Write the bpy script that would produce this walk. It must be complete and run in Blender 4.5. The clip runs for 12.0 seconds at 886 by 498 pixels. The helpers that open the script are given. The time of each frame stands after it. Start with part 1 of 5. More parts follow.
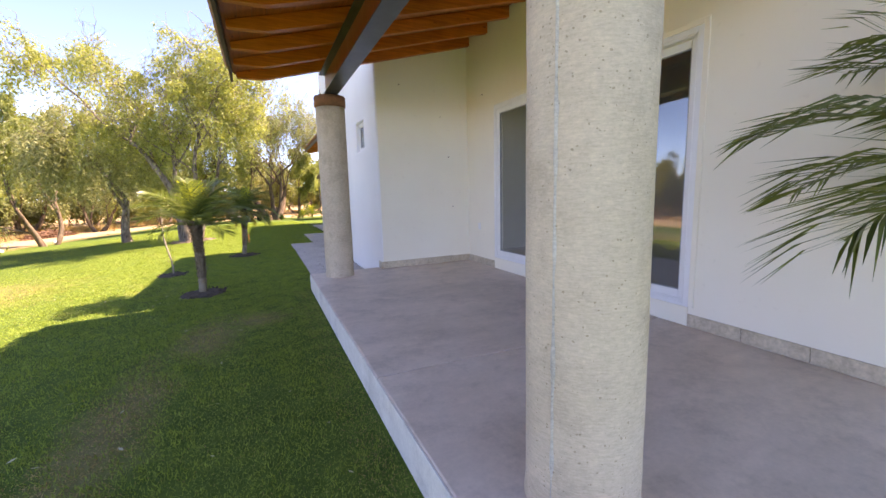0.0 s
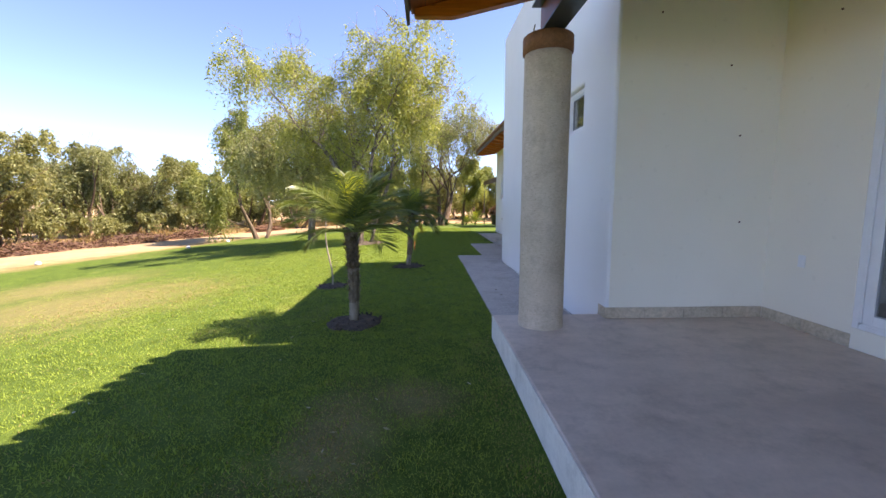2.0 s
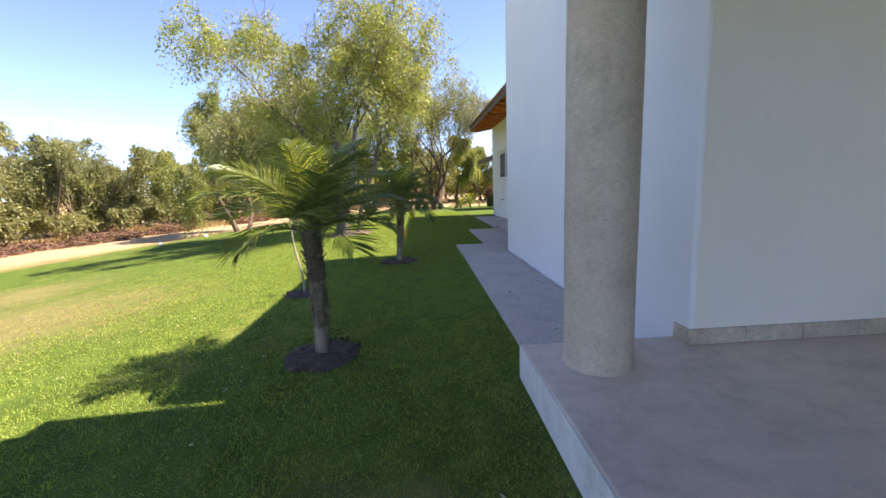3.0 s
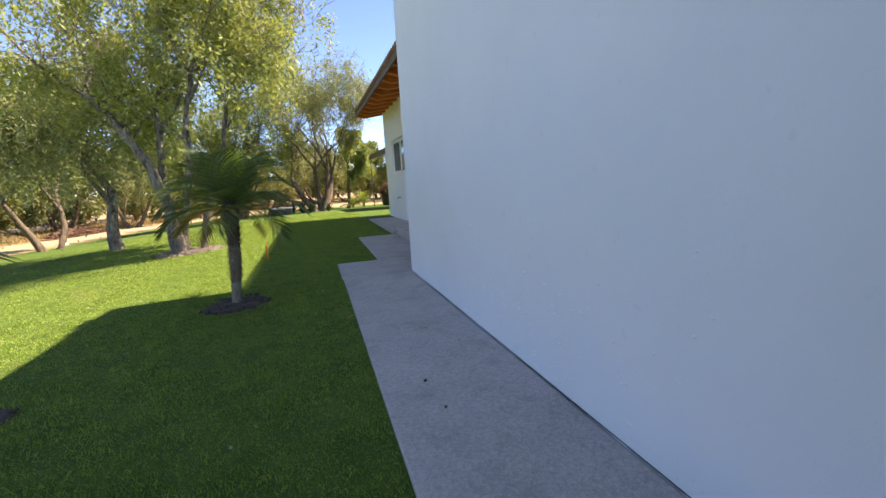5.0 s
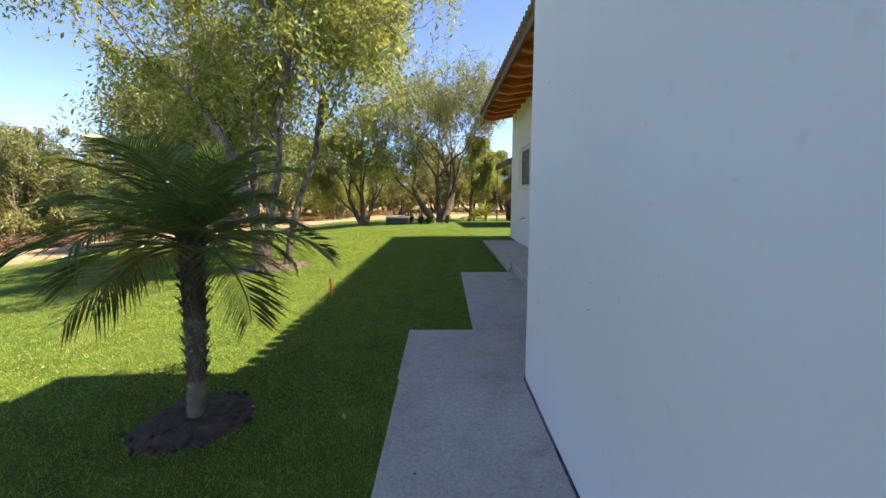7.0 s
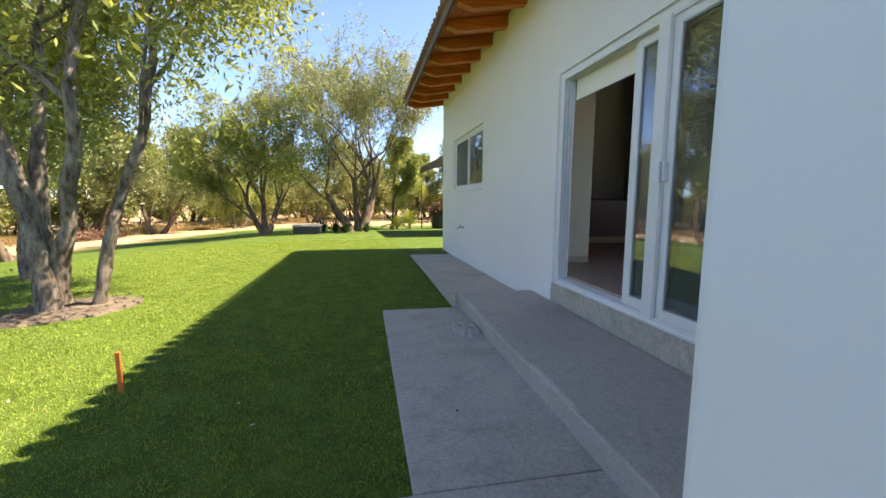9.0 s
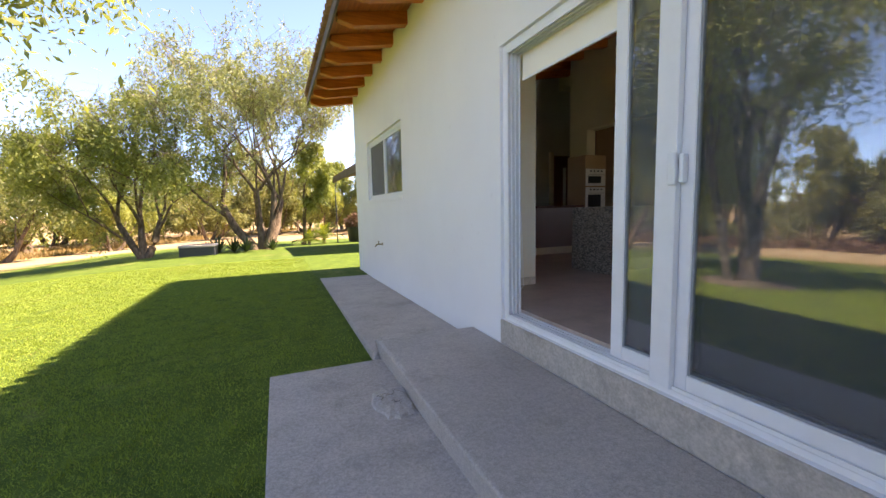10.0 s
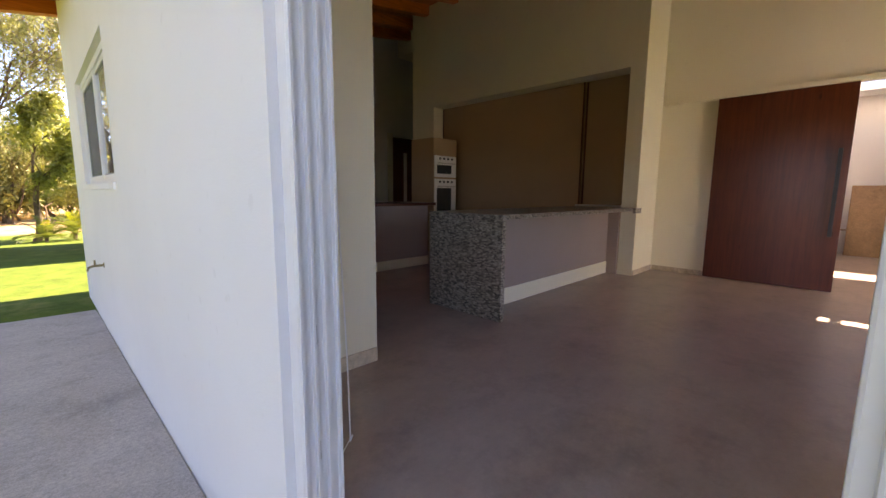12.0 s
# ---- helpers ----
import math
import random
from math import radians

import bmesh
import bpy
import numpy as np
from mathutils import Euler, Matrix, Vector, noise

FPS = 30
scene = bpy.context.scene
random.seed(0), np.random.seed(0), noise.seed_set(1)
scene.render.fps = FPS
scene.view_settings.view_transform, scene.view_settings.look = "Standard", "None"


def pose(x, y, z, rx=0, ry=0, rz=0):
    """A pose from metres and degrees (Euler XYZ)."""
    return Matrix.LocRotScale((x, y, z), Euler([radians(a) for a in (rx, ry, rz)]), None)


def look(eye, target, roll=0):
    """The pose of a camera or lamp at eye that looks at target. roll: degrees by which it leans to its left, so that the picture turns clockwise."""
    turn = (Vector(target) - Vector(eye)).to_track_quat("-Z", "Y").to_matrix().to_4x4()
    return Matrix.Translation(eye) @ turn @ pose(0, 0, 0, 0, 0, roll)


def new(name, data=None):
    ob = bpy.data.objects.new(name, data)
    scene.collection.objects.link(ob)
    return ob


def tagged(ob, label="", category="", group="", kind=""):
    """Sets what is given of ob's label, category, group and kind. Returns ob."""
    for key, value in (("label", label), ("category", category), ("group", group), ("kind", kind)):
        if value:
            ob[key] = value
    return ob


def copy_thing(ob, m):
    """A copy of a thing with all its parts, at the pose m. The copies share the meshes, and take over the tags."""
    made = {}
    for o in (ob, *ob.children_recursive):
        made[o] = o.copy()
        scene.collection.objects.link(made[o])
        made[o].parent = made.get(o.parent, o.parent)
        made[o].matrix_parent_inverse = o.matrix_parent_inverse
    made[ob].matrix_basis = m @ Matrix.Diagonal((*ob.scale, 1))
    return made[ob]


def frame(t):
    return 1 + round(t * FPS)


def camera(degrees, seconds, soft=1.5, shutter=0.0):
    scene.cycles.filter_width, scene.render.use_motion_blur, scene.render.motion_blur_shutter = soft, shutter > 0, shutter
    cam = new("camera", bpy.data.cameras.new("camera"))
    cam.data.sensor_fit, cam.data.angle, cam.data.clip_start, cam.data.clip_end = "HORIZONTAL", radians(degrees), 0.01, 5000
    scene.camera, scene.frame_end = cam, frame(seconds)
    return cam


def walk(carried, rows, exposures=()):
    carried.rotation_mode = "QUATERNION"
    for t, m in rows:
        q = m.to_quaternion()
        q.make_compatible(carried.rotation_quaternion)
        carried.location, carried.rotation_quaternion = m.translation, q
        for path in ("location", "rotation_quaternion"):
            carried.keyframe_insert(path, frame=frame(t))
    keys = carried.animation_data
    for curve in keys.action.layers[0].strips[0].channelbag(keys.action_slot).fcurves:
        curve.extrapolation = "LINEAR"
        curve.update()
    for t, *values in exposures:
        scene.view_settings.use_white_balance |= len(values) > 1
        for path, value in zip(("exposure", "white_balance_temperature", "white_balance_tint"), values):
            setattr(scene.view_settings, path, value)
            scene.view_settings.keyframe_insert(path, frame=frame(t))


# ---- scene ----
cam = camera(95.3, 12.0, soft=1.5)

# seconds, eye, target, roll
PATH = [
    (0, (-0.652, -7.039, 1.583), (0.152, -5.229, 1.3), -1.5),
    (0.5, (-0.688, -6.389, 1.569), (-0.112, -4.498, 1.264), -1.6),
    (1, (-0.695, -5.734, 1.539), (-0.425, -3.766, 1.3), 0.1),
    (1.5, (-0.741, -5.065, 1.522), (-0.675, -3.081, 1.282), 1.4),
    (2, (-0.708, -4.388, 1.512), (-0.634, -2.402, 1.281), -0.0),
    (2.5, (-0.678, -3.648, 1.491), (-0.622, -1.666, 1.223), -1.2),
    (2.7, (-0.712, -3.346, 1.491), (-0.646, -1.37, 1.188), -1.6),
    (4.5, (-0.356, -0.729, 1.323), (0.129, 1.182, 0.992), -3.4),
    (5, (-0.15, -0.169, 1.384), (0.434, 1.712, 1.037), -3.2),
    (5.5, (0.141, 0.406, 1.417), (0.745, 2.277, 1.049), -2.0),
    (6, (0.42, 1.197, 1.481), (0.825, 3.123, 1.124), -1.3),
    (6.5, (0.488, 1.961, 1.51), (0.628, 3.933, 1.205), -1.7),
    (6.7, (0.499, 2.231, 1.515), (0.54, 4.212, 1.239), -1.5),
    (8.3, (0.536, 4.308, 1.478), (0.499, 6.278, 1.137), 1.8),
    (8.5, (0.548, 4.555, 1.497), (0.573, 6.524, 1.147), 1.9),
    (9, (0.631, 5.177, 1.386), (1.009, 7.125, 1.144), 0.3),
    (9.5, (0.797, 5.819, 1.422), (1.448, 7.694, 1.18), -1.5),
    (10, (0.969, 6.436, 1.434), (1.72, 8.278, 1.232), -1.3),
    (10.5, (1.248, 7.016, 1.428), (2.016, 8.851, 1.216), -0.7),
    (11, (1.539, 7.575, 1.413), (2.452, 9.336, 1.156), 0.6),
    (11.5, (1.941, 8.009, 1.462), (3.086, 9.626, 1.192), 0.5),
    (12, (2.31, 8.387, 1.569), (3.719, 9.78, 1.294), 0.5),
]
walk(cam, [(t, look(e, g, r)) for t, e, g, r in PATH], exposures=[(0.0, 2.58, 8500, 30), (1.0, 2.5, 8000, 28), (1.5, 2.25, 7600, 25), (2.5, 1.92, 7350, 22), (4.5, 2.25, 7250, 19), (5.0, 1.93, 7350, 16), (5.5, 1.9, 7400, 16), (6.5, 1.68, 7350, 15), (8.5, 2.05, 7700, 12), (9.0, 2.15, 7750, 12), (9.5, 2.55, 8100, 17), (10.5, 2.6, 8550, 23), (11.0, 2.8, 8450, 19), (11.5, 2.92, 8800, 25), (12.0, 3.05, 9000, 27)])

# ---- world, sun ----
SUN_DIR = Vector((0.73, -0.03, 1.0)).normalized()
SUN_EL = math.asin(SUN_DIR.z)
world = bpy.data.worlds.new("sky")
scene.world = world
world.use_nodes = True
wn, wl = world.node_tree.nodes, world.node_tree.links
sky = wn.new("ShaderNodeTexSky")
sky.sky_type = "NISHITA"
sky.sun_disc = False
sky.sun_elevation = SUN_EL
sky.sun_rotation = math.atan2(SUN_DIR.x, SUN_DIR.y)
sky.altitude = 2400
sky.air_density = 0.55
sky.dust_density = 0.0
sky.ozone_density = 3.5
wl.new(sky.outputs["Color"], wn["Background"].inputs["Color"])
wn["Background"].inputs["Strength"].default_value = 0.15
sun_data = bpy.data.lights.new("sun", "SUN")
sun_data.energy = 3.8
sun_data.angle = radians(0.53)
sun_data.color = (1.0, 0.95, 0.86)
sun = new("sun", sun_data)
sun.matrix_world = look(SUN_DIR * 60, (0, 0, 0))


# ---- materials ----
class Nodes:
    """A material's node tree with short calls."""

    def __init__(self, name):
        self.mat = bpy.data.materials.new(name)
        self.mat.use_nodes = True
        self.n, self.l = self.mat.node_tree.nodes, self.mat.node_tree.links
        self.bsdf = self.n["Principled BSDF"]
        self.out = self.n["Material Output"]

    def node(self, kind, **sets):
        nd = self.n.new(kind)
        for key, value in sets.items():
            if key == "blend":
                nd.blend_type = value
            elif key == "op":
                nd.operation = value
            elif key == "dtype":
                nd.data_type = value
        return nd

    def link(self, a, b):
        self.l.new(a, b)

    def coords(self, world_space=True):
        if world_space:
            return self.node("ShaderNodeNewGeometry").outputs["Position"]
        return self.node("ShaderNodeTexCoord").outputs["Object"]

    def scaled(self, vec, sx, sy, sz):
        m = self.node("ShaderNodeMapping")
        m.inputs["Scale"].default_value = (sx, sy, sz)
        self.link(vec, m.inputs["Vector"])
        return m.outputs["Vector"]

    def noise(self, vec, scale, detail=4.0, rough=0.6):
        nd = self.node("ShaderNodeTexNoise")
        nd.inputs["Scale"].default_value = scale
        nd.inputs["Detail"].default_value = detail
        nd.inputs["Roughness"].default_value = rough
        self.link(vec, nd.inputs["Vector"])
        return nd.outputs["Fac"]

    def ramp(self, fac, *stops):
        nd = self.node("ShaderNodeValToRGB")
        els = nd.color_ramp.elements
        while len(els) < len(stops):
            els.new(0.5)
        for el, (p, c) in zip(els, stops):
            el.position = p
            el.color = (*c, 1) if len(c) == 3 else c
        self.link(fac, nd.inputs["Fac"])
        return nd.outputs["Color"]

    def mix(self, a, b, fac, blend="MIX"):
        nd = self.node("ShaderNodeMix", dtype="RGBA", blend=blend)
        for sock, value in ((nd.inputs[6], a), (nd.inputs[7], b), (nd.inputs[0], fac)):
            if isinstance(value, (int, float)):
                sock.default_value = value
            elif isinstance(value, tuple):
                sock.default_value = (*value, 1)
            else:
                self.link(value, sock)
        return nd.outputs[2]

    def math(self, op, a, b=0.0):
        nd = self.node("ShaderNodeMath", op=op)
        for sock, value in ((nd.inputs[0], a), (nd.inputs[1], b)):
            if isinstance(value, (int, float)):
                sock.default_value = value
            else:
                self.link(value, sock)
        return nd.outputs[0]

    def bump(self, height, strength=0.3, distance=0.01, base=None):
        nd = self.node("ShaderNodeBump")
        nd.inputs["Strength"].default_value = strength
        nd.inputs["Distance"].default_value = distance
        self.link(height, nd.inputs["Height"])
        if base is not None:
            self.link(base, nd.inputs["Normal"])
        return nd.outputs["Normal"]

    def finish(self, color, rough=0.8, normal=None, metallic=0.0, specular=0.5):
        b = self.bsdf
        for sock, value in ((b.inputs["Base Color"], color), (b.inputs["Roughness"], rough)):
            if isinstance(value, (int, float)):
                sock.default_value = value
            elif isinstance(value, tuple):
                sock.default_value = (*value, 1)
            else:
                self.link(value, sock)
        b.inputs["Metallic"].default_value = metallic
        b.inputs["Specular IOR Level"].default_value = specular
        if normal is not None:
            self.link(normal, b.inputs["Normal"])
        return self.mat


def plaster(name, light, dark, bump=0.25):
    """Painted render: trowel waves, fine grain, faint dirt and hairline patches."""
    k = Nodes(name)
    p = k.coords()
    big = k.noise(p, 0.7, 3)
    mid = k.noise(p, 5.0, 5)
    grain = k.noise(p, 160.0, 3)
    col = k.ramp(big, (0.3, dark), (0.7, light))
    spots = k.ramp(k.noise(p, 14.0, 2, 0.4), (0.69, (1, 1, 1)), (0.76, (0.84, 0.83, 0.81)))
    col = k.mix(col, spots, 0.28, "MULTIPLY")
    nor = k.bump(mid, 0.25 * bump / 0.25, 0.02)
    nor = k.bump(grain, bump, 0.004, nor)
    return k.finish(col, 0.85, nor, specular=0.3)


def concrete(name, light, dark, grain_scale=90.0, bump=0.35, blotch=1.2, rough=0.8, pits=True, sweep_mix=0.6, speckle=0.8):
    k = Nodes(name)
    p = k.coords()
    big = k.noise(p, blotch, 6, 0.65)
    sweep = k.noise(k.scaled(p, 1.0, 2.2, 1.0), 1.6, 5, 0.7)
    grain = k.noise(p, grain_scale, 4, 0.7)
    col = k.ramp(big, (0.3, dark), (0.7, light))
    col = k.mix(col, k.ramp(sweep, (0.35, (0.86, 0.85, 0.84)), (0.65, (1.06, 1.05, 1.04))), sweep_mix, "MULTIPLY")
    col = k.mix(col, k.ramp(grain, (0.3, (0.74, 0.74, 0.74)), (0.7, (1.14, 1.14, 1.14))), speckle, "MULTIPLY")
    coarse = k.noise(p, grain_scale * 0.3, 3, 0.75)
    col = k.mix(col, k.ramp(coarse, (0.3, (0.72, 0.72, 0.72)), (0.7, (1.18, 1.18, 1.17))), speckle * 0.75, "MULTIPLY")
    stain = k.ramp(k.noise(p, 2.6, 6, 0.75), (0.50, (1, 1, 1)), (0.72, (0.70, 0.69, 0.68)))
    col = k.mix(col, stain, 0.85, "MULTIPLY")
    height = grain
    if pits:
        v = k.node("ShaderNodeTexVoronoi")
        v.inputs["Scale"].default_value = 95.0
        wob = k.node("ShaderNodeTexNoise")
        wob.inputs["Scale"].default_value = 70.0
        k.link(p, wob.inputs["Vector"])
        shift = k.node("ShaderNodeVectorMath")
        shift.operation = "MULTIPLY_ADD"
        k.link(wob.outputs["Color"], shift.inputs[0])
        shift.inputs[1].default_value = (0.012, 0.012, 0.007)
        k.link(p, shift.inputs[2])
        k.link(shift.outputs[0], v.inputs["Vector"])
        cell = k.node("ShaderNodeSeparateColor")
        k.link(v.outputs["Color"], cell.inputs[0])
        size = k.math("MULTIPLY", k.math("POWER", cell.outputs[0], 18.0), 0.42)
        pit = k.ramp(k.math("SUBTRACT", v.outputs["Distance"], size), (0.0, (0, 0, 0)), (0.1, (1, 1, 1)))
        col = k.mix(col, k.ramp(pit, (0.0, (0.62, 0.58, 0.53)), (1.0, (1, 1, 1))), 0.8, "MULTIPLY")
        drag = k.noise(k.scaled(p, 1.0, 1.0, 5.0), 26.0, 4, 0.7)
        col = k.mix(col, k.ramp(drag, (0.35, (0.84, 0.83, 0.82)), (0.65, (1.1, 1.1, 1.1))), 0.7, "MULTIPLY")
        height = k.math("ADD", k.math("MULTIPLY", grain, 0.5), pit)
    return k.finish(col, rough, k.bump(height, bump, 0.005), specular=0.35)


def timber(name, light, dark, along="x", rough=0.55):
    k = Nodes(name)
    p = k.coords()
    s = {"x": (0.8, 14, 14), "y": (14, 0.8, 14), "z": (14, 14, 0.8)}[along]
    rings = k.noise(k.scaled(p, *s), 2.2, 6, 0.7)
    fine = k.noise(k.scaled(p, s[0] * 4, s[1] * 4, s[2] * 4), 3.0, 3)
    blot = k.noise(p, 1.7, 3)
    col = k.ramp(rings, (0.3, dark), (0.62, light))
    col = k.mix(col, k.ramp(blot, (0.3, (0.72, 0.66, 0.6)), (0.7, (1.12, 1.08, 1.0))), 0.8, "MULTIPLY")
    v = k.node("ShaderNodeTexVoronoi")
    v.inputs["Scale"].default_value = 1.5
    k.link(k.scaled(p, *[a ** 0.35 * 1.6 for a in s]), v.inputs["Vector"])
    knot = k.ramp(v.outputs["Distance"], (0.03, (0.3, 0.2, 0.14)), (0.1, (1, 1, 1)))
    col = k.mix(col, knot, 0.8, "MULTIPLY")
    info = k.node("ShaderNodeObjectInfo")
    col = k.mix(col, k.ramp(info.outputs["Random"], (0, (0.78, 0.72, 0.68)), (1, (1.1, 1.1, 1.1))), 0.8, "MULTIPLY")
    return k.finish(col, rough, k.bump(fine, 0.2, 0.003), specular=0.4)


def plain(name, color, rough=0.5, metallic=0.0, wear=0.12, scale=30.0, specular=0.5):
    """Paint, metal or plastic with slight unevenness of tone and gloss."""
    k = Nodes(name)
    p = k.coords()
    a = k.noise(p, scale, 4)
    col = k.mix(color, k.ramp(a, (0.3, (1 - wear,) * 3), (0.7, (1 + wear,) * 3)), 1.0, "MULTIPLY")
    r = k.math("ADD", k.math("MULTIPLY", k.noise(p, scale * 0.3, 3), 0.2), rough - 0.1)
    return k.finish(col, r, None, metallic, specular)


def foliage(name, light, dark, back=0.5, rough=0.5, patches=0.9, tuft=0.5, single=0.6):
    """Leaves: a colour for each leaf, light showing through."""
    k = Nodes(name)
    geo = k.node("ShaderNodeNewGeometry")
    rnd = geo.outputs["Random Per Island"]
    patch = k.noise(geo.outputs["Position"], patches, 3)
    col = k.ramp(k.math("ADD", k.math("MULTIPLY", rnd, single), k.math("MULTIPLY", patch, tuft)), (0.15, dark), (0.85, light))
    each = k.node("ShaderNodeObjectInfo").outputs["Random"]
    col = k.mix(col, k.ramp(each, (0.0, (0.72, 0.76, 0.78)), (1.0, (1.08, 1.06, 0.98))), 0.9, "MULTIPLY")
    b = k.bsdf
    k.link(col, b.inputs["Base Color"])
    b.inputs["Roughness"].default_value = rough
    b.inputs["Specular IOR Level"].default_value = 0.35
    tr = k.node("ShaderNodeBsdfTranslucent")
    k.link(k.mix(col, (1.0, 1.0, 0.55), 1.0, "MULTIPLY"), tr.inputs["Color"])
    mx = k.node("ShaderNodeMixShader")
    mx.inputs[0].default_value = back
    k.link(b.outputs[0], mx.inputs[1])
    k.link(tr.outputs[0], mx.inputs[2])
    k.link(mx.outputs[0], k.out.inputs["Surface"])
    return k.mat


def bark(name, light, dark, scale=9.0):
    k = Nodes(name)
    p = k.coords()
    a = k.noise(k.scaled(p, 1, 1, 0.3), scale, 6, 0.7)
    b = k.noise(p, 1.6, 3)
    col = k.mix(k.ramp(a, (0.35, dark), (0.65, light)), k.ramp(b, (0.3, (0.7, 0.68, 0.66)), (0.7, (1.2, 1.2, 1.2))), 0.8, "MULTIPLY")
    return k.finish(col, 0.9, k.bump(a, 0.8, 0.03), specular=0.2)


def glass(name, tint):
    """Slightly dusty window glass: clear straight through, mirror-like at a slant."""
    k = Nodes(name)
    t = k.node("ShaderNodeBsdfTransparent")
    t.inputs["Color"].default_value = (*tint, 1)
    g = k.node("ShaderNodeBsdfGlossy")
    g.inputs["Roughness"].default_value = 0.02
    g.inputs["Color"].default_value = (0.95, 0.97, 1.0, 1)
    slant = k.node("ShaderNodeLayerWeight")
    slant.inputs["Blend"].default_value = 0.5
    gloss = k.math("ADD", k.math("MULTIPLY", k.math("POWER", slant.outputs["Facing"], 3.5), 0.80), 0.085)
    wave = k.noise(k.coords(), 1.1, 1)
    k.link(k.bump(wave, 0.05, 0.05), g.inputs["Normal"])
    dust = k.node("ShaderNodeBsdfDiffuse")
    dust.inputs["Color"].default_value = (0.62, 0.60, 0.57, 1)
    film = k.math("MULTIPLY", k.noise(k.coords(), 3.0, 4), 0.03)
    mx = k.node("ShaderNodeMixShader")
    k.link(gloss, mx.inputs[0])
    k.link(t.outputs[0], mx.inputs[1])
    k.link(g.outputs[0], mx.inputs[2])
    veil = k.node("ShaderNodeMixShader")
    k.link(film, veil.inputs[0])
    k.link(mx.outputs[0], veil.inputs[1])
    k.link(dust.outputs[0], veil.inputs[2])
    k.link(veil.outputs[0], k.out.inputs["Surface"])
    k.n.remove(k.bsdf)
    return k.mat


def mesh_screen(name, color):
    """Fine woven fly mesh that lets about half of the light through."""
    k = Nodes(name)
    k.finish(color, 0.8)
    t = k.node("ShaderNodeBsdfTransparent")
    mx = k.node("ShaderNodeMixShader")
    mx.inputs[0].default_value = 0.45
    k.link(t.outputs[0], mx.inputs[1])
    k.link(k.bsdf.outputs[0], mx.inputs[2])
    k.link(mx.outputs[0], k.out.inputs["Surface"])
    return k.mat


WORN = ((-1.3, -1.8, 0.34, 0.8), (-1.75, -3.6, 0.28, 1.2), (-0.85, -1.4, 0.4, 0.35), (-7.3, 3.2, 2.6, 2.2), (-10.0, 6.0, 1.8, 2.0))


def ground_material():
    """Mown lawn near the house, worn and dry in patches, running out into straw-coloured soil."""
    k = Nodes("lawn_and_soil")
    p = k.coords()
    sep = k.node("ShaderNodeSeparateXYZ")
    k.link(p, sep.inputs[0])
    fine = k.noise(p, 60.0, 4, 0.7)
    mid = k.noise(p, 3.0, 5, 0.65)
    big = k.noise(p, 0.35, 4, 0.6)
    green = k.ramp(mid, (0.25, (0.055, 0.088, 0.016)), (0.5, (0.085, 0.132, 0.022)), (0.75, (0.13, 0.18, 0.032)))
    green = k.mix(green, k.ramp(fine, (0.3, (0.6, 0.62, 0.6)), (0.7, (1.3, 1.3, 1.2))), 0.8, "MULTIPLY")
    dry = k.ramp(k.noise(p, 11.0, 5), (0.3, (0.25, 0.17, 0.085)), (0.7, (0.38, 0.28, 0.14)))
    worn = k.ramp(k.math("ADD", k.math("MULTIPLY", big, 0.75), k.math("MULTIPLY", mid, 0.35)), (0.62, (0, 0, 0)), (0.76, (1, 1, 1)))
    ragged = k.math("MULTIPLY", k.math("SUBTRACT", k.noise(p, 2.1, 4), 0.5), 1.6)
    for cx, cy, rx, ry in WORN:
        ux = k.math("DIVIDE", k.math("SUBTRACT", sep.outputs["X"], cx), rx)
        uy = k.math("DIVIDE", k.math("SUBTRACT", sep.outputs["Y"], cy), ry)
        u = k.math("SQRT", k.math("ADD", k.math("MULTIPLY", ux, ux), k.math("MULTIPLY", uy, uy)))
        u = k.math("SUBTRACT", 1.35, k.math("ADD", u, ragged))
        worn = k.math("MAXIMUM", worn, k.math("MINIMUM", u, 1.0))
    lawn = k.mix(green, dry, k.math("MULTIPLY", worn, 0.45))
    soil = k.ramp(k.noise(p, 1.3, 6, 0.7), (0.3, (0.27, 0.165, 0.09)), (0.5, (0.42, 0.28, 0.15)), (0.7, (0.52, 0.38, 0.21)))
    soil = k.mix(soil, k.ramp(fine, (0.3, (0.75, 0.75, 0.75)), (0.7, (1.15, 1.15, 1.15))), 0.8, "MULTIPLY")
    # the lawn's edge runs beside the dirt road
    edge = k.math("ADD", sep.outputs["X"], k.math("MULTIPLY", sep.outputs["Y"], -0.3))
    edge = k.math("ADD", edge, k.math("MULTIPLY", k.noise(p, 0.5, 4), 2.2))
    far = k.math("ADD", sep.outputs["Y"], k.math("MULTIPLY", k.noise(p, 0.6, 3), 3.0))
    side = k.ramp(k.math("DIVIDE", k.math("ADD", edge, 19.5), 2.0), (0.0, (1, 1, 1)), (1.0, (0, 0, 0)))
    end = k.ramp(k.math("DIVIDE", k.math("SUBTRACT", far, 38.0), 2.0), (0.0, (0, 0, 0)), (1.0, (1, 1, 1)))
    out = k.math("MAXIMUM", side, end)
    col = k.mix(lawn, soil, out)
    return k.finish(col, 0.95, k.bump(fine, 0.6, 0.02), specular=0.15)


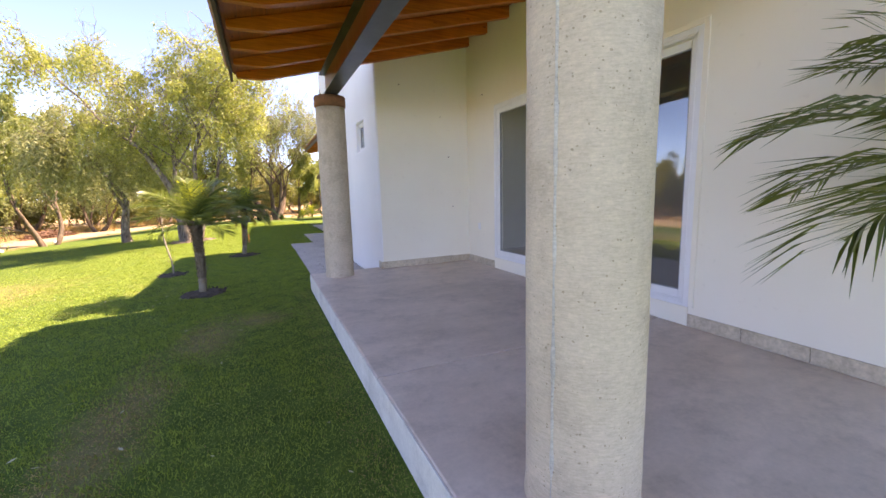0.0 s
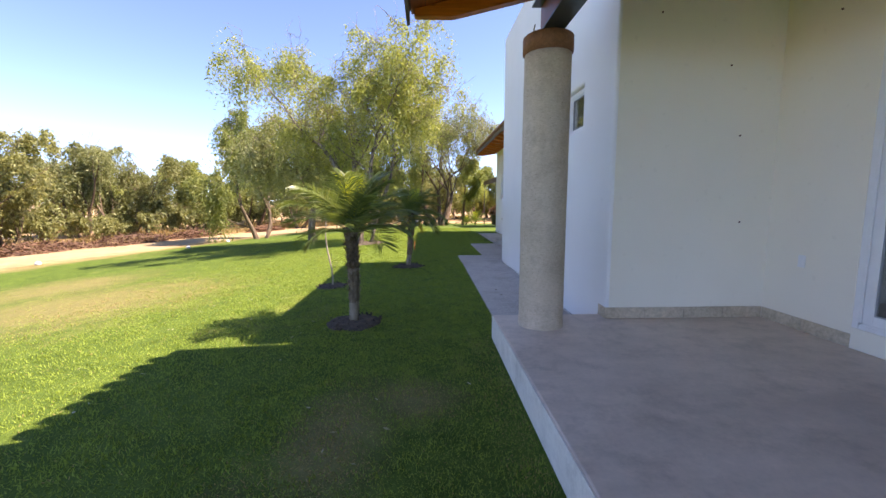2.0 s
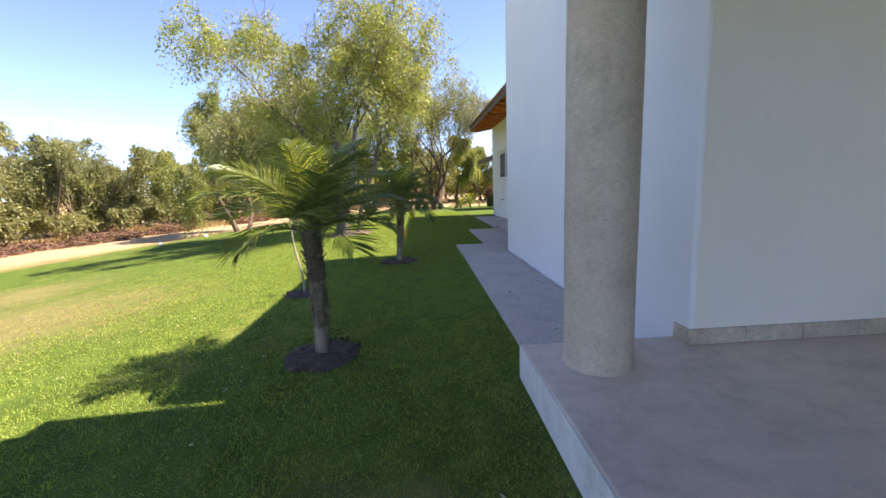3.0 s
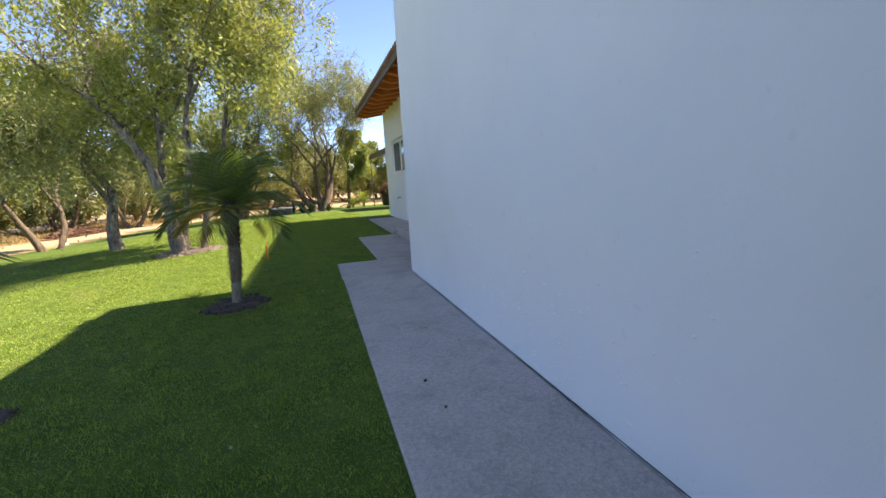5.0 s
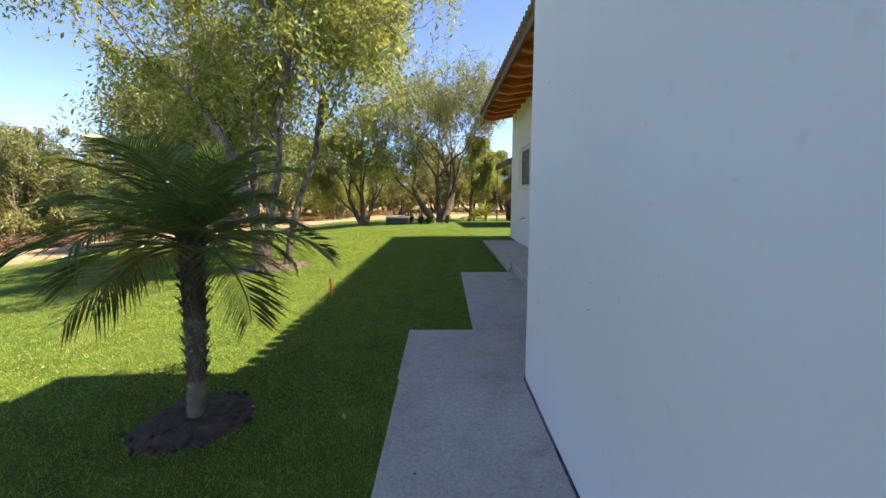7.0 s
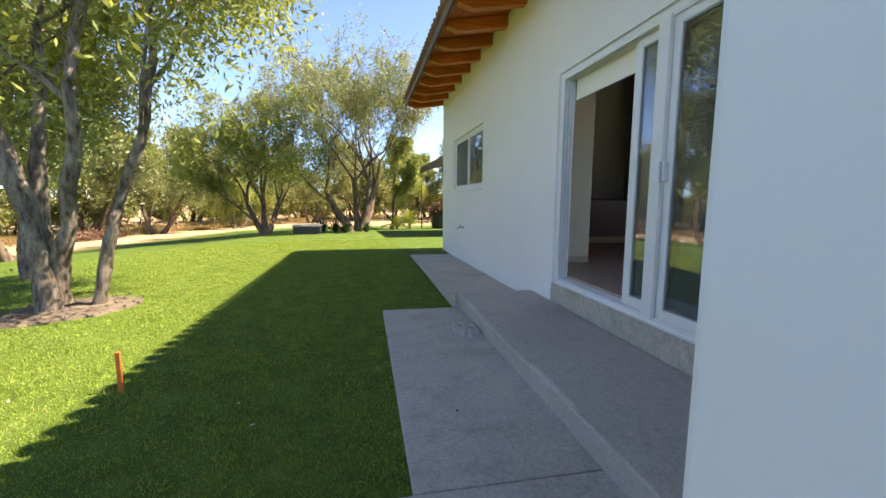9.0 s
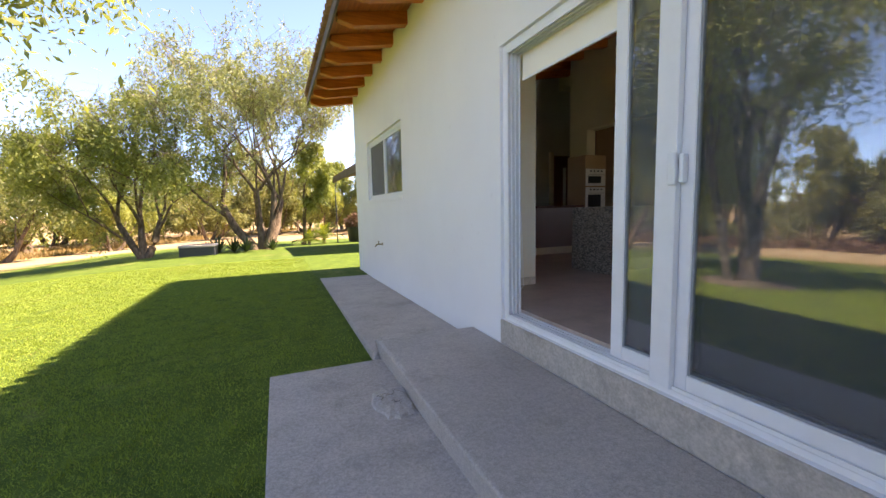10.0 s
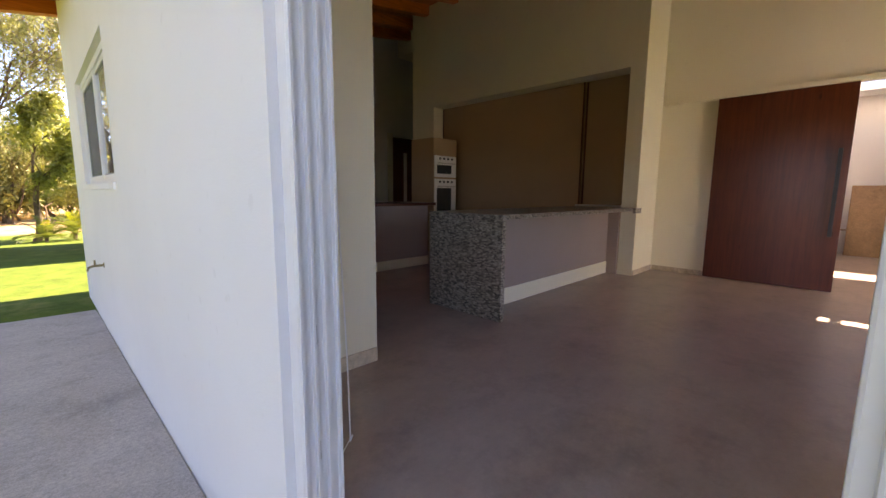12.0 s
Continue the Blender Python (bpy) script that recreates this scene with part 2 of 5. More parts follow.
WHITE_WALL = plaster("white_plaster", (0.86, 0.85, 0.83), (0.81, 0.80, 0.785))
CREAM_WALL = plaster("warm_white_plaster", (0.88, 0.83, 0.71), (0.84, 0.785, 0.665), 0.15)
INNER_WALL = plaster("inner_plaster", (0.86, 0.81, 0.65), (0.81, 0.76, 0.60), 0.1)
BROWN_WALL = plaster("brown_painted_wall", (0.46, 0.31, 0.18), (0.41, 0.275, 0.16), 0.1)
GREY_WALL = plaster("grey_painted_wall", (0.40, 0.36, 0.33), (0.35, 0.32, 0.29), 0.1)
PATIO = concrete("polished_patio_cement", (0.74, 0.61, 0.51), (0.61, 0.50, 0.41), 40.0, 0.05, 0.9, 0.5, False, 0.8, 0.2)
PATIO_EDGE = concrete("patio_edge_cement", (0.62, 0.59, 0.54), (0.48, 0.45, 0.40), 60.0, 0.3, 2.0)
PATH_MAT = concrete("path_concrete", (0.585, 0.52, 0.465), (0.455, 0.40, 0.36), 130.0, 0.5, 1.1, 0.85, False, 0.25, 1.0)
STEP_MAT = concrete("step_concrete", (0.57, 0.51, 0.46), (0.46, 0.41, 0.37), 150.0, 0.55, 1.3, 0.85, False, 0.2, 1.0)
RISER_MAT = concrete("step_riser_concrete", (0.60, 0.54, 0.46), (0.45, 0.40, 0.345), 50.0, 0.4, 2.5, 0.85, False)
COLUMN_MAT = concrete("cast_concrete", (0.66, 0.55, 0.425), (0.54, 0.445, 0.34), 85.0, 0.8, 1.6, 0.88, True, 0.3, 0.3)
INDOOR_FLOOR = concrete("polished_floor_cement", (0.53, 0.42, 0.355), (0.43, 0.335, 0.28), 40.0, 0.04, 0.8, 0.32, False, 0.8, 0.2)
TRAVERTINE = concrete("travertine", (0.68, 0.575, 0.44), (0.55, 0.455, 0.335), 30.0, 0.15, 6.0, 0.6, False)
BRICK_CAP = concrete("terracotta", (0.36, 0.17, 0.09), (0.26, 0.115, 0.06), 60.0, 0.3, 6.0, 0.8, False)
TILE_MAT = concrete("clay_tile", (0.42, 0.23, 0.14), (0.28, 0.15, 0.09), 40.0, 0.3, 5.0, 0.8, False)
BEAM_WOOD = timber("varnished_pine_beam", (0.72, 0.225, 0.042), (0.46, 0.115, 0.02), "x", 0.42)
DECK_WOOD = timber("pine_decking", (0.56, 0.175, 0.036), (0.37, 0.10, 0.02), "y", 0.5)
FASCIA_WOOD = timber("weathered_fascia", (0.20, 0.15, 0.11), (0.11, 0.08, 0.06), "y", 0.7)
DARK_WOOD = timber("dark_veneer", (0.15, 0.04, 0.02), (0.09, 0.024, 0.013), "z", 0.28)
STEEL = plain("dark_painted_steel", (0.035, 0.042, 0.045), 0.35, 0.0, 0.2, 12.0)
BEAM_RED_BROWN = plain("red_brown_steel", (0.20, 0.055, 0.028), 0.4, 0.0, 0.2, 12.0)
RUST_PRIMER = plain("red_primer_steel", (0.10, 0.028, 0.014), 0.4, 0.0, 0.2, 12.0)
WHITE_FRAME = plain("white_window_profile", (0.80, 0.80, 0.79), 0.35, 0.0, 0.03, 8.0)
GREY_SEAL = plain("grey_gasket", (0.28, 0.29, 0.30), 0.6)
METAL = plain("brushed_steel", (0.55, 0.54, 0.52), 0.3, 1.0)
BRASS = plain("aged_brass", (0.30, 0.24, 0.14), 0.4, 1.0)
BLACK = plain("black_plastic", (0.02, 0.02, 0.022), 0.4)
EDGE_PAINT = concrete("whitewashed_slab_edge", (0.80, 0.77, 0.70), (0.70, 0.67, 0.60), 60.0, 0.3, 3.0, 0.85, False, 0.3, 0.3)
GLASS = glass("window_glass", (0.80, 0.82, 0.82))
SCREEN = mesh_screen("insect_screen", (0.22, 0.225, 0.23))
BARK = bark("rough_bark", (0.25, 0.18, 0.125), (0.075, 0.052, 0.036))
PALE_BARK = bark("lichen_bark", (0.33, 0.275, 0.22), (0.06, 0.045, 0.035), 13.0)
TWIG = bark("grey_twig", (0.36, 0.30, 0.27), (0.17, 0.135, 0.12))
PALM_BARK = bark("palm_bark", (0.22, 0.165, 0.11), (0.08, 0.055, 0.035), 14.0)
PALM_MID = bark("palm_husk_bark", (0.34, 0.27, 0.19), (0.12, 0.085, 0.055), 14.0)
PALM_PALE = bark("palm_grey_bark", (0.48, 0.41, 0.31), (0.22, 0.18, 0.13), 14.0)
LEAF = foliage("pepper_leaf", (0.45, 0.47, 0.155), (0.19, 0.22, 0.07), 0.5)
LEAF_GREY = foliage("grey_green_leaf", (0.41, 0.42, 0.205), (0.17, 0.19, 0.09), 0.45)
LEAF_OLIVE = foliage("olive_leaf", (0.36, 0.355, 0.14), (0.15, 0.16, 0.062), 0.42)
PALM_LEAF = foliage("palm_leaflet", (0.27, 0.31, 0.09), (0.08, 0.125, 0.04), 0.4, 0.35)
PALM_OLD = foliage("old_palm_leaflet", (0.52, 0.36, 0.06), (0.24, 0.20, 0.05), 0.4, 0.4)
PALM_YOUNG = foliage("young_palm_leaflet", (0.70, 0.70, 0.06), (0.50, 0.55, 0.05), 0.5, 0.35)
GRASS = foliage("grass_blade", (0.33, 0.42, 0.068), (0.085, 0.15, 0.022), 0.3, 0.6, 11.0, 1.0, 0.35)
DRY_GRASS = foliage("dry_grass_blade", (0.50, 0.36, 0.17), (0.28, 0.18, 0.08), 0.3, 0.7)
MULCH = concrete("dark_soil", (0.13, 0.095, 0.07), (0.055, 0.04, 0.032), 60.0, 0.9, 9.0, 0.95, False)
PALE_SOIL = concrete("pale_soil", (0.24, 0.185, 0.13), (0.12, 0.09, 0.062), 50.0, 0.9, 6.0, 0.95, False)
ROAD_MAT = concrete("dirt_road", (0.50, 0.365, 0.215), (0.38, 0.27, 0.15), 25.0, 0.4, 0.7, 0.95, False)
GROUND = ground_material()


# ---- mesh helpers ----
def mesh_of(bm, name, mat, smooth=False):
    me = bpy.data.meshes.new(name)
    bmesh.ops.recalc_face_normals(bm, faces=bm.faces)
    bm.to_mesh(me)
    bm.free()
    me.materials.append(mat)
    if smooth:
        me.shade_smooth()
    return me


def part(name, bm, mat, parent=None, label="", smooth=False):
    ob = new(name, mesh_of(bm, name, mat, smooth))
    if parent is not None:
        ob.parent = parent
    return tagged(ob, label)


def piece(name, me, parent, m):
    """A repeat that shares its mesh."""
    ob = new(name, me)
    ob.parent = parent
    ob.matrix_basis = m
    return ob


def thing(name, x, y, z, label, category, group="", kind="", rz=0):
    ob = new(name)
    ob.empty_display_size = 0.1
    ob.matrix_basis = pose(x, y, z, 0, 0, rz)
    return tagged(ob, label, category, group, kind)


def box(bm, x0, x1, y0, y1, z0, z1, bevel=0.0, seg=2):
    r = bmesh.ops.create_cube(bm, size=1.0)
    vs = r["verts"]
    for v in vs:
        v.co = Vector((x0 + (v.co.x + 0.5) * (x1 - x0), y0 + (v.co.y + 0.5) * (y1 - y0), z0 + (v.co.z + 0.5) * (z1 - z0)))
    if bevel:
        es = {e for v in vs for e in v.link_edges}
        bmesh.ops.bevel(bm, geom=list(es), offset=bevel, segments=seg, profile=0.5, affect="EDGES")
    return bm


def boxed(*args, **kw):
    return box(bmesh.new(), *args, **kw)


def tube(bm, pts, radii, sides=8, cap=True):
    """A tapered tube along points."""
    rings = []
    up = Vector((0.31, 0.17, 0.93))
    for i, p in enumerate(pts):
        d = (pts[min(i + 1, len(pts) - 1)] - pts[max(i - 1, 0)])
        if d.length < 1e-6:
            d = Vector((0, 0, 1))
        d.normalize()
        a = d.cross(up)
        if a.length < 1e-3:
            a = d.cross(Vector((1, 0, 0)))
        a.normalize()
        b = d.cross(a)
        rings.append([bm.verts.new(p + (a * math.cos(2 * math.pi * k / sides) + b * math.sin(2 * math.pi * k / sides)) * radii[i]) for k in range(sides)])
    for r0, r1 in zip(rings, rings[1:]):
        for k in range(sides):
            bm.faces.new((r0[k], r0[(k + 1) % sides], r1[(k + 1) % sides], r1[k]))
    if cap:
        bm.faces.new(rings[0][::-1])
        bm.faces.new(rings[-1])
    return bm


def holed(axis, at, thick, u0, u1, v0, v1, holes=()):
    """A wall with openings. axis 'x': the wall lies across x from at to at + thick, u is y, v is z; axis y: u is x; axis z: u is x, v is y."""
    us = sorted({u0, u1, *[h[0] for h in holes], *[h[1] for h in holes]})
    vs = sorted({v0, v1, *[h[2] for h in holes], *[h[3] for h in holes]})
    bm = bmesh.new()
    cache = {}

    def vert(i, j, s):
        key = (i, j, s)
        if key not in cache:
            w = at + thick * s
            cache[key] = bm.verts.new({"x": (w, us[i], vs[j]), "y": (us[i], w, vs[j]), "z": (us[i], vs[j], w)}[axis])
        return cache[key]

    def solid(i, j):
        if not (0 <= i < len(us) - 1 and 0 <= j < len(vs) - 1):
            return False
        cu, cv = (us[i] + us[i + 1]) / 2, (vs[j] + vs[j + 1]) / 2
        return not any(h[0] < cu < h[1] and h[2] < cv < h[3] for h in holes)

    for i in range(len(us) - 1):
        for j in range(len(vs) - 1):
            if not solid(i, j):
                continue
            c = [(i, j), (i + 1, j), (i + 1, j + 1), (i, j + 1)]
            bm.faces.new([vert(*q, 0) for q in c])
            bm.faces.new([vert(*q, 1) for q in c[::-1]])
            for (di, dj), (a, b) in {(0, -1): (0, 1), (1, 0): (1, 2), (0, 1): (2, 3), (-1, 0): (3, 0)}.items():
                if not solid(i + di, j + dj):
                    bm.faces.new((vert(*c[a], 0), vert(*c[b], 0), vert(*c[b], 1), vert(*c[a], 1)))
    return bm


def structure(name, bm, mat, label, category, smooth=False):
    return tagged(part(name, bm, mat, None, "", smooth), label, category, kind="structure")


def soften(ob, width=0.02, seg=2):
    md = ob.modifiers.new("edge", "BEVEL")
    md.width, md.segments, md.limit_method = width, seg, "ANGLE"
    return ob


# ---- ground ----
def soft_ramp(u, k=2.0):
    return k * math.log1p(math.exp(min(u / k, 40.0)))


def ground_z(x, y):
    fall = 0.125 * soft_ramp(-x - 4.0, 1.2) + 0.045 * soft_ramp(y - 20.0, 1.5)
    return -1.15 * math.tanh(fall / 1.15)


def ground_sheet():
    bm = bmesh.new()
    xs = [-900, -300, -120, -70, -50] + [-40 + i * 1.5 for i in range(31)] + [8, 12, 20, 40, 80, 300, 900]
    ys = [-600, -200, -80, -40, -20] + [-14 + i * 1.5 for i in range(54)] + [72, 80, 100, 150, 300, 900, 1800]
    grid = [[bm.verts.new((x, y, ground_z(x, y))) for y in ys] for x in xs]
    for i in range(len(xs) - 1):
        for j in range(len(ys) - 1):
            bm.faces.new((grid[i][j], grid[i + 1][j], grid[i + 1][j + 1], grid[i][j + 1]))
    return bm


structure("ground", ground_sheet(), GROUND, "green mown lawn with worn dry patches, running into bare soil", "lawn", True)


def road_x(y):
    if y < 20:
        return -20.5 + 0.42 * (y - 11)
    return -16.7 + 0.22 * (y - 20) + 0.0085 * (y - 20) ** 2


def dirt_road():
    bm = bmesh.new()
    prev = None
    for i in range(90):
        y = -50 + i * 1.25
        cx = road_x(y)
        row = []
        for k in range(7):
            x = cx + (k - 3) * 0.85 + 0.25 * noise.noise((i * 0.35, k * 3.1, 0.4)) * (1 if k in (0, 6) else 0)
            crown = 0.035 - 0.03 * abs(k - 3) / 3 - (0.03 if k in (0, 6) else 0) - (0.012 if k in (2, 4) else 0)
            row.append(bm.verts.new((x, y, ground_z(x, y) + crown)))
        if prev:
            for k in range(6):
                bm.faces.new((prev[k], prev[k + 1], row[k + 1], row[k]))
        prev = row
    return bm


structure("road", dirt_road(), ROAD_MAT, "pale sandy dirt road with faint wheel tracks", "road", True)

# ---- levels ----
ZS, ZP, ZT, ZF = 0.257, 0.02, 0.212, 0.515     # patio, path, step, indoor floor
WX1, WX2, BX = 2.95, 2.78, 1.215              # patio wall, house wall, tall block
ROOF1 = lambda x: 3.39 + 0.25 * x            # underside of the patio rafters
ROOF2 = lambda x: 3.95 + 0.17 * (x - WX2)     # underside of the house rafters


def raked(bm, f):
    """Brings a wall's head up to just under the roof boards."""
    head = max(v.co.z for v in bm.verts)
    for v in bm.verts:
        if v.co.z > head - 0.01:
            v.co.z = f(v.co.x) + 0.158
    return bm


# ---- patio, paths, step ----
for n, (y0, y1) in enumerate(((-6.5, -4.305), (-4.295, 0.0))):
    ob = structure(f"pavement_patio_{n + 1}", boxed(0.016, WX1, y0, y1, -0.2, ZS), PATIO, "smooth greyish-pink polished cement patio slab", "patio")
    soften(ob, 0.012)
    ob = structure(f"trim_patio_edge_{n + 1}", boxed(0.004, 0.0155, y0, y1, -0.2, ZS - 0.008, 0.004), EDGE_PAINT, "pale rough cement face of the patio slab edge", "slab edge")
for n, b in enumerate(((0.145, BX - 0.009, 0.004, 5.748), (0.13, 1.93, 5.752, 6.90), (0.83, 1.93, 6.906, 10.12))):
    slab = boxed(b[0], b[1], b[2], b[3], -0.25, ZP)
    for v in slab.verts:
        if n == 0 and v.co.x > 1 and v.co.y > 1:
            v.co.x -= 0.0087 * v.co.y
    soften(structure(f"pavement_path_{n + 1}", slab, PATH_MAT, "grey rough concrete path slab beside the lawn", "path"), 0.012)
far_path = bmesh.new()
box(far_path, 1.735, WX2 - 0.002, 10.124, 16.98, -0.3, 0.09, 0.012)
for v in far_path.verts:
    if v.co.z > 0:
        v.co.z -= 0.125 * (v.co.y - 10.124) / 6.9
structure("pavement_path_4", far_path, PATH_MAT, "grey concrete path slab along the white house wall", "path")


def worn_step():
    bm = bmesh.new()
    box(bm, 1.765, WX2 - 0.002, 5.754, 10.095, -0.2, ZT)
    es = [e for e in bm.edges if abs(e.verts[0].co.y - e.verts[1].co.y) > 1 or abs(e.verts[0].co.x - e.verts[1].co.x) > 0.5]
    bmesh.ops.subdivide_edges(bm, edges=es, cuts=24, use_grid_fill=True)
    for v in bm.verts:
        if v.co.z > ZT - 0.01 and v.co.x < 1.8:
            chip = max(0.0, noise.noise((v.co.y * 3.1, 1.7, 0.2)) - 0.1)
            v.co.x += 0.05 * chip
            v.co.z -= 0.05 * chip
        if v.co.z < 0.05 and v.co.x < 1.8:
            v.co.x += 0.09
    return bm


soften(structure("step", worn_step(), STEP_MAT, "grey concrete door step with a chipped front edge", "step"), 0.015)

# ---- tall block ----
SKEW = 0.0087     # the tall wall runs slightly out of line
block_wall = holed("x", BX, 0.2, -0.18, 5.75, -0.3, 5.38, [(0.69, 1.31, 2.40, 2.945)])
for v in block_wall.verts:
    v.co.x -= SKEW * max(0.0, v.co.y)
soften(structure("wall_block_west", block_wall, WHITE_WALL, "tall white plastered wall with small scuffs", "wall"), 0.03, 3)
structure("wall_block_south", holed("y", -0.184, 0.2, BX + 0.03, 6.0, -0.3, 5.37), CREAM_WALL, "warm white plastered wall closing the patio", "wall")
structure("wall_block_north", holed("y", 5.55, 0.2, BX + 0.2, 6.0, -0.3, 5.37), WHITE_WALL, "white plastered wall", "wall")
structure("wall_block_east", holed("x", 6.0, 0.2, -0.18, 5.75, -0.3, 5.37), WHITE_WALL, "white plastered wall", "wall")
structure("roof_block", boxed(BX + 0.2, 6.0, 0.02, 5.55, 4.95, 5.10), WHITE_WALL, "flat white roof deck", "roof")
structure("floor_block", boxed(BX + 0.2, 6.0, 0.02, 5.55, 1.4, 1.5), INDOOR_FLOOR, "plain cement floor", "floor")

# ---- patio wall and the room behind it ----
D1 = (-4.60, -1.135, 0.44, 2.95)
structure("wall_patio", holed("x", WX1, 0.16, -6.5, -0.182, -0.3, ROOF1(WX1) + 0.16, [(D1[0], D1[1], D1[2], D1[3])]), CREAM_WALL, "warm white plastered wall behind the patio", "wall")
structure("floor_room", boxed(WX1 + 0.16, 7.0, -6.35, -0.182, 0.2, 0.44), INDOOR_FLOOR, "brown polished cement floor", "floor")
structure("wall_room_back", raked(holed("x", 7.0, 0.15, -6.5, -0.182, 0.2, 5.4), ROOF1), GREY_WALL, "plain grey-brown indoor wall", "wall")
structure("wall_room_end", raked(holed("y", -0.35, 0.16, WX1 + 0.16, 7.0, 0.44, 5.2), ROOF1), GREY_WALL, "plain grey-brown indoor wall", "wall")
# unseen opening added here so that daylight reaches the room behind the glass
structure("wall_room_south", raked(holed("y", -6.5, 0.15, WX1 + 0.16, 7.0, -0.3, 5.4, [(3.7, 6.4, 0.5, 2.85)]), ROOF1), CREAM_WALL, "plain warm white wall with an added unseen opening for daylight", "wall")

# ---- main house shell ----
D2 = (6.16, 9.522, 0.435, 2.77)
W2 = (12.475, 14.95, 1.62, 2.795)
structure("wall_house_west", holed("x", WX2, 0.16, 5.752, 16.30, -0.4, ROOF2(WX2) + 0.18, [D2, W2]), WHITE_WALL, "white plastered house wall with a wide glass door and a window", "wall")
structure("wall_house_north", raked(holed("y", 16.10, 0.2, WX2 + 0.16, 14.0, -0.4, 6.2), ROOF2), WHITE_WALL, "white plastered wall", "wall")
# the south opening is unseen, added to bring daylight into the living room
structure("wall_house_south", raked(holed("y", 5.752, 0.15, WX2 + 0.16, 14.0, -0.3, 6.2, [(6.1, 8.3, ZF, 3.1)]), ROOF2), INNER_WALL, "plain pale indoor wall with an added unseen opening for daylight", "wall")
structure("floor_house", boxed(WX2 + 0.16, 14.0, 5.902, 16.10, 0.2, ZF), INDOOR_FLOOR, "brown-grey polished cement floor", "floor")
structure("wall_partition", raked(holed("y", 10.40, 0.13, WX2 + 0.16, 3.76, ZF, 4.2), ROOF2), INNER_WALL, "short pale partition wall beside the door", "wall")
OPEN3 = (6.2, 8.55, ZF, 2.80)
structure("wall_inner_east", raked(holed("x", 8.44, 0.13, 5.902, 10.278, ZF, 6.0, [OPEN3]), ROOF2), INNER_WALL, "pale indoor wall with a wide doorway", "wall")
structure("wall_pilaster", raked(boxed(7.74, 8.57, 10.28, 10.472, ZF, 6.0), ROOF2), INNER_WALL, "pale plastered pilaster", "wall")
NICHE = (10.476, 14.03, ZF, 3.155)
structure("wall_kitchen", raked(holed("x", 7.74, 0.30, 10.472, 14.62, ZF, 6.0, [(NICHE[0] - 0.004, *NICHE[1:])]), ROOF2), INNER_WALL, "pale kitchen wall with a deep niche", "wall")
structure("wall_niche_back", boxed(8.042, 8.13, 10.474, 14.62, ZF, 4.0), BROWN_WALL, "brown painted back of the niche", "wall")
structure("wall_hall_east", raked(holed("x", 10.6, 0.12, 10.36, 16.10, ZF, 6.2), ROOF2), INNER_WALL, "pale hall wall", "wall")
structure("wall_patio_room_east", holed("x", 13.0, 0.15, 5.902, 10.36, ZF, 3.47), WHITE_WALL, "white wall of the bright inner court", "wall")
structure("wall_patio_room_north", raked(holed("y", 10.36, 0.15, 8.575, 13.0, ZF, 6.2), ROOF2), WHITE_WALL, "white wall of the bright inner court", "wall")
structure("ceiling_hall", boxed(8.571, 14.0, 10.515, 16.3, 4.66, 5.5), INNER_WALL, "plain ceiling over the hall", "ceiling")
# unseen ceiling: slots cast the floor's sun strips, the opening sets court brightness
structure("ceiling_court", holed("z", 3.35, 0.12, 8.575, 13.0, 5.902, 10.355, [(9.02, 9.26, 8.30, 8.58), (9.02, 9.26, 7.2, 8.22), (11.7, 12.4, 5.95, 10.3)]), WHITE_WALL, "unseen white ceiling with added slots and sky opening that shape the court light", "ceiling")


# ---- roofs ----
def sloped(bm, f, x0, x1, y0, y1, lo, hi):
    """A board that follows the roof slope f, from lo to hi above it."""
    box(bm, x0, x1, y0, y1, 0, 1)
    for v in list(bm.verts)[-8:]:
        v.co.z = f(v.co.x) + (lo if v.co.z < 0.5 else hi)
    return bm


def rafter_mesh(f, tip, x_full, x_end, width, depth, name, mat):
    """A rafter whose tail is cut to a raking point."""
    bm = bmesh.new()
    prof = [(tip, 0.10), (tip + 0.02, 0.085), (x_full - 0.03, 0.004), (x_full + 0.02, 0.0), (x_end, 0.0), (x_end, depth), (tip, depth)]
    side = [[bm.verts.new((x, s * width / 2, f(x) + dz)) for x, dz in prof] for s in (-1, 1)]
    bm.faces.new(side[0])
    bm.faces.new(side[1][::-1])
    for i in range(len(prof)):
        j = (i + 1) % len(prof)
        bm.faces.new((side[0][i], side[0][j], side[1][j], side[1][i]))
    bmesh.ops.bevel(bm, geom=[e for e in bm.edges], offset=0.008, segments=1, affect="EDGES")
    return mesh_of(bm, name, mat)


def clay_tile_mesh(length=0.42, r=0.085):
    bm = bmesh.new()
    n = 7
    rows = []
    for s, rr in ((0.0, r), (length, r * 0.86)):
        for rad in (rr, rr - 0.014):
            rows.append([bm.verts.new((s, math.cos(math.pi * i / n) * rad, math.sin(math.pi * i / n) * rad)) for i in range(n + 1)])
    for a, b in ((0, 2), (1, 3), (0, 1), (2, 3)):
        for i in range(n):
            bm.faces.new((rows[a][i], rows[a][i + 1], rows[b][i + 1], rows[b][i]))
    for i in (0, n):
        bm.faces.new((rows[0][i], rows[1][i], rows[3][i], rows[2][i]))
    return mesh_of(bm, "roof_tile", TILE_MAT, True)


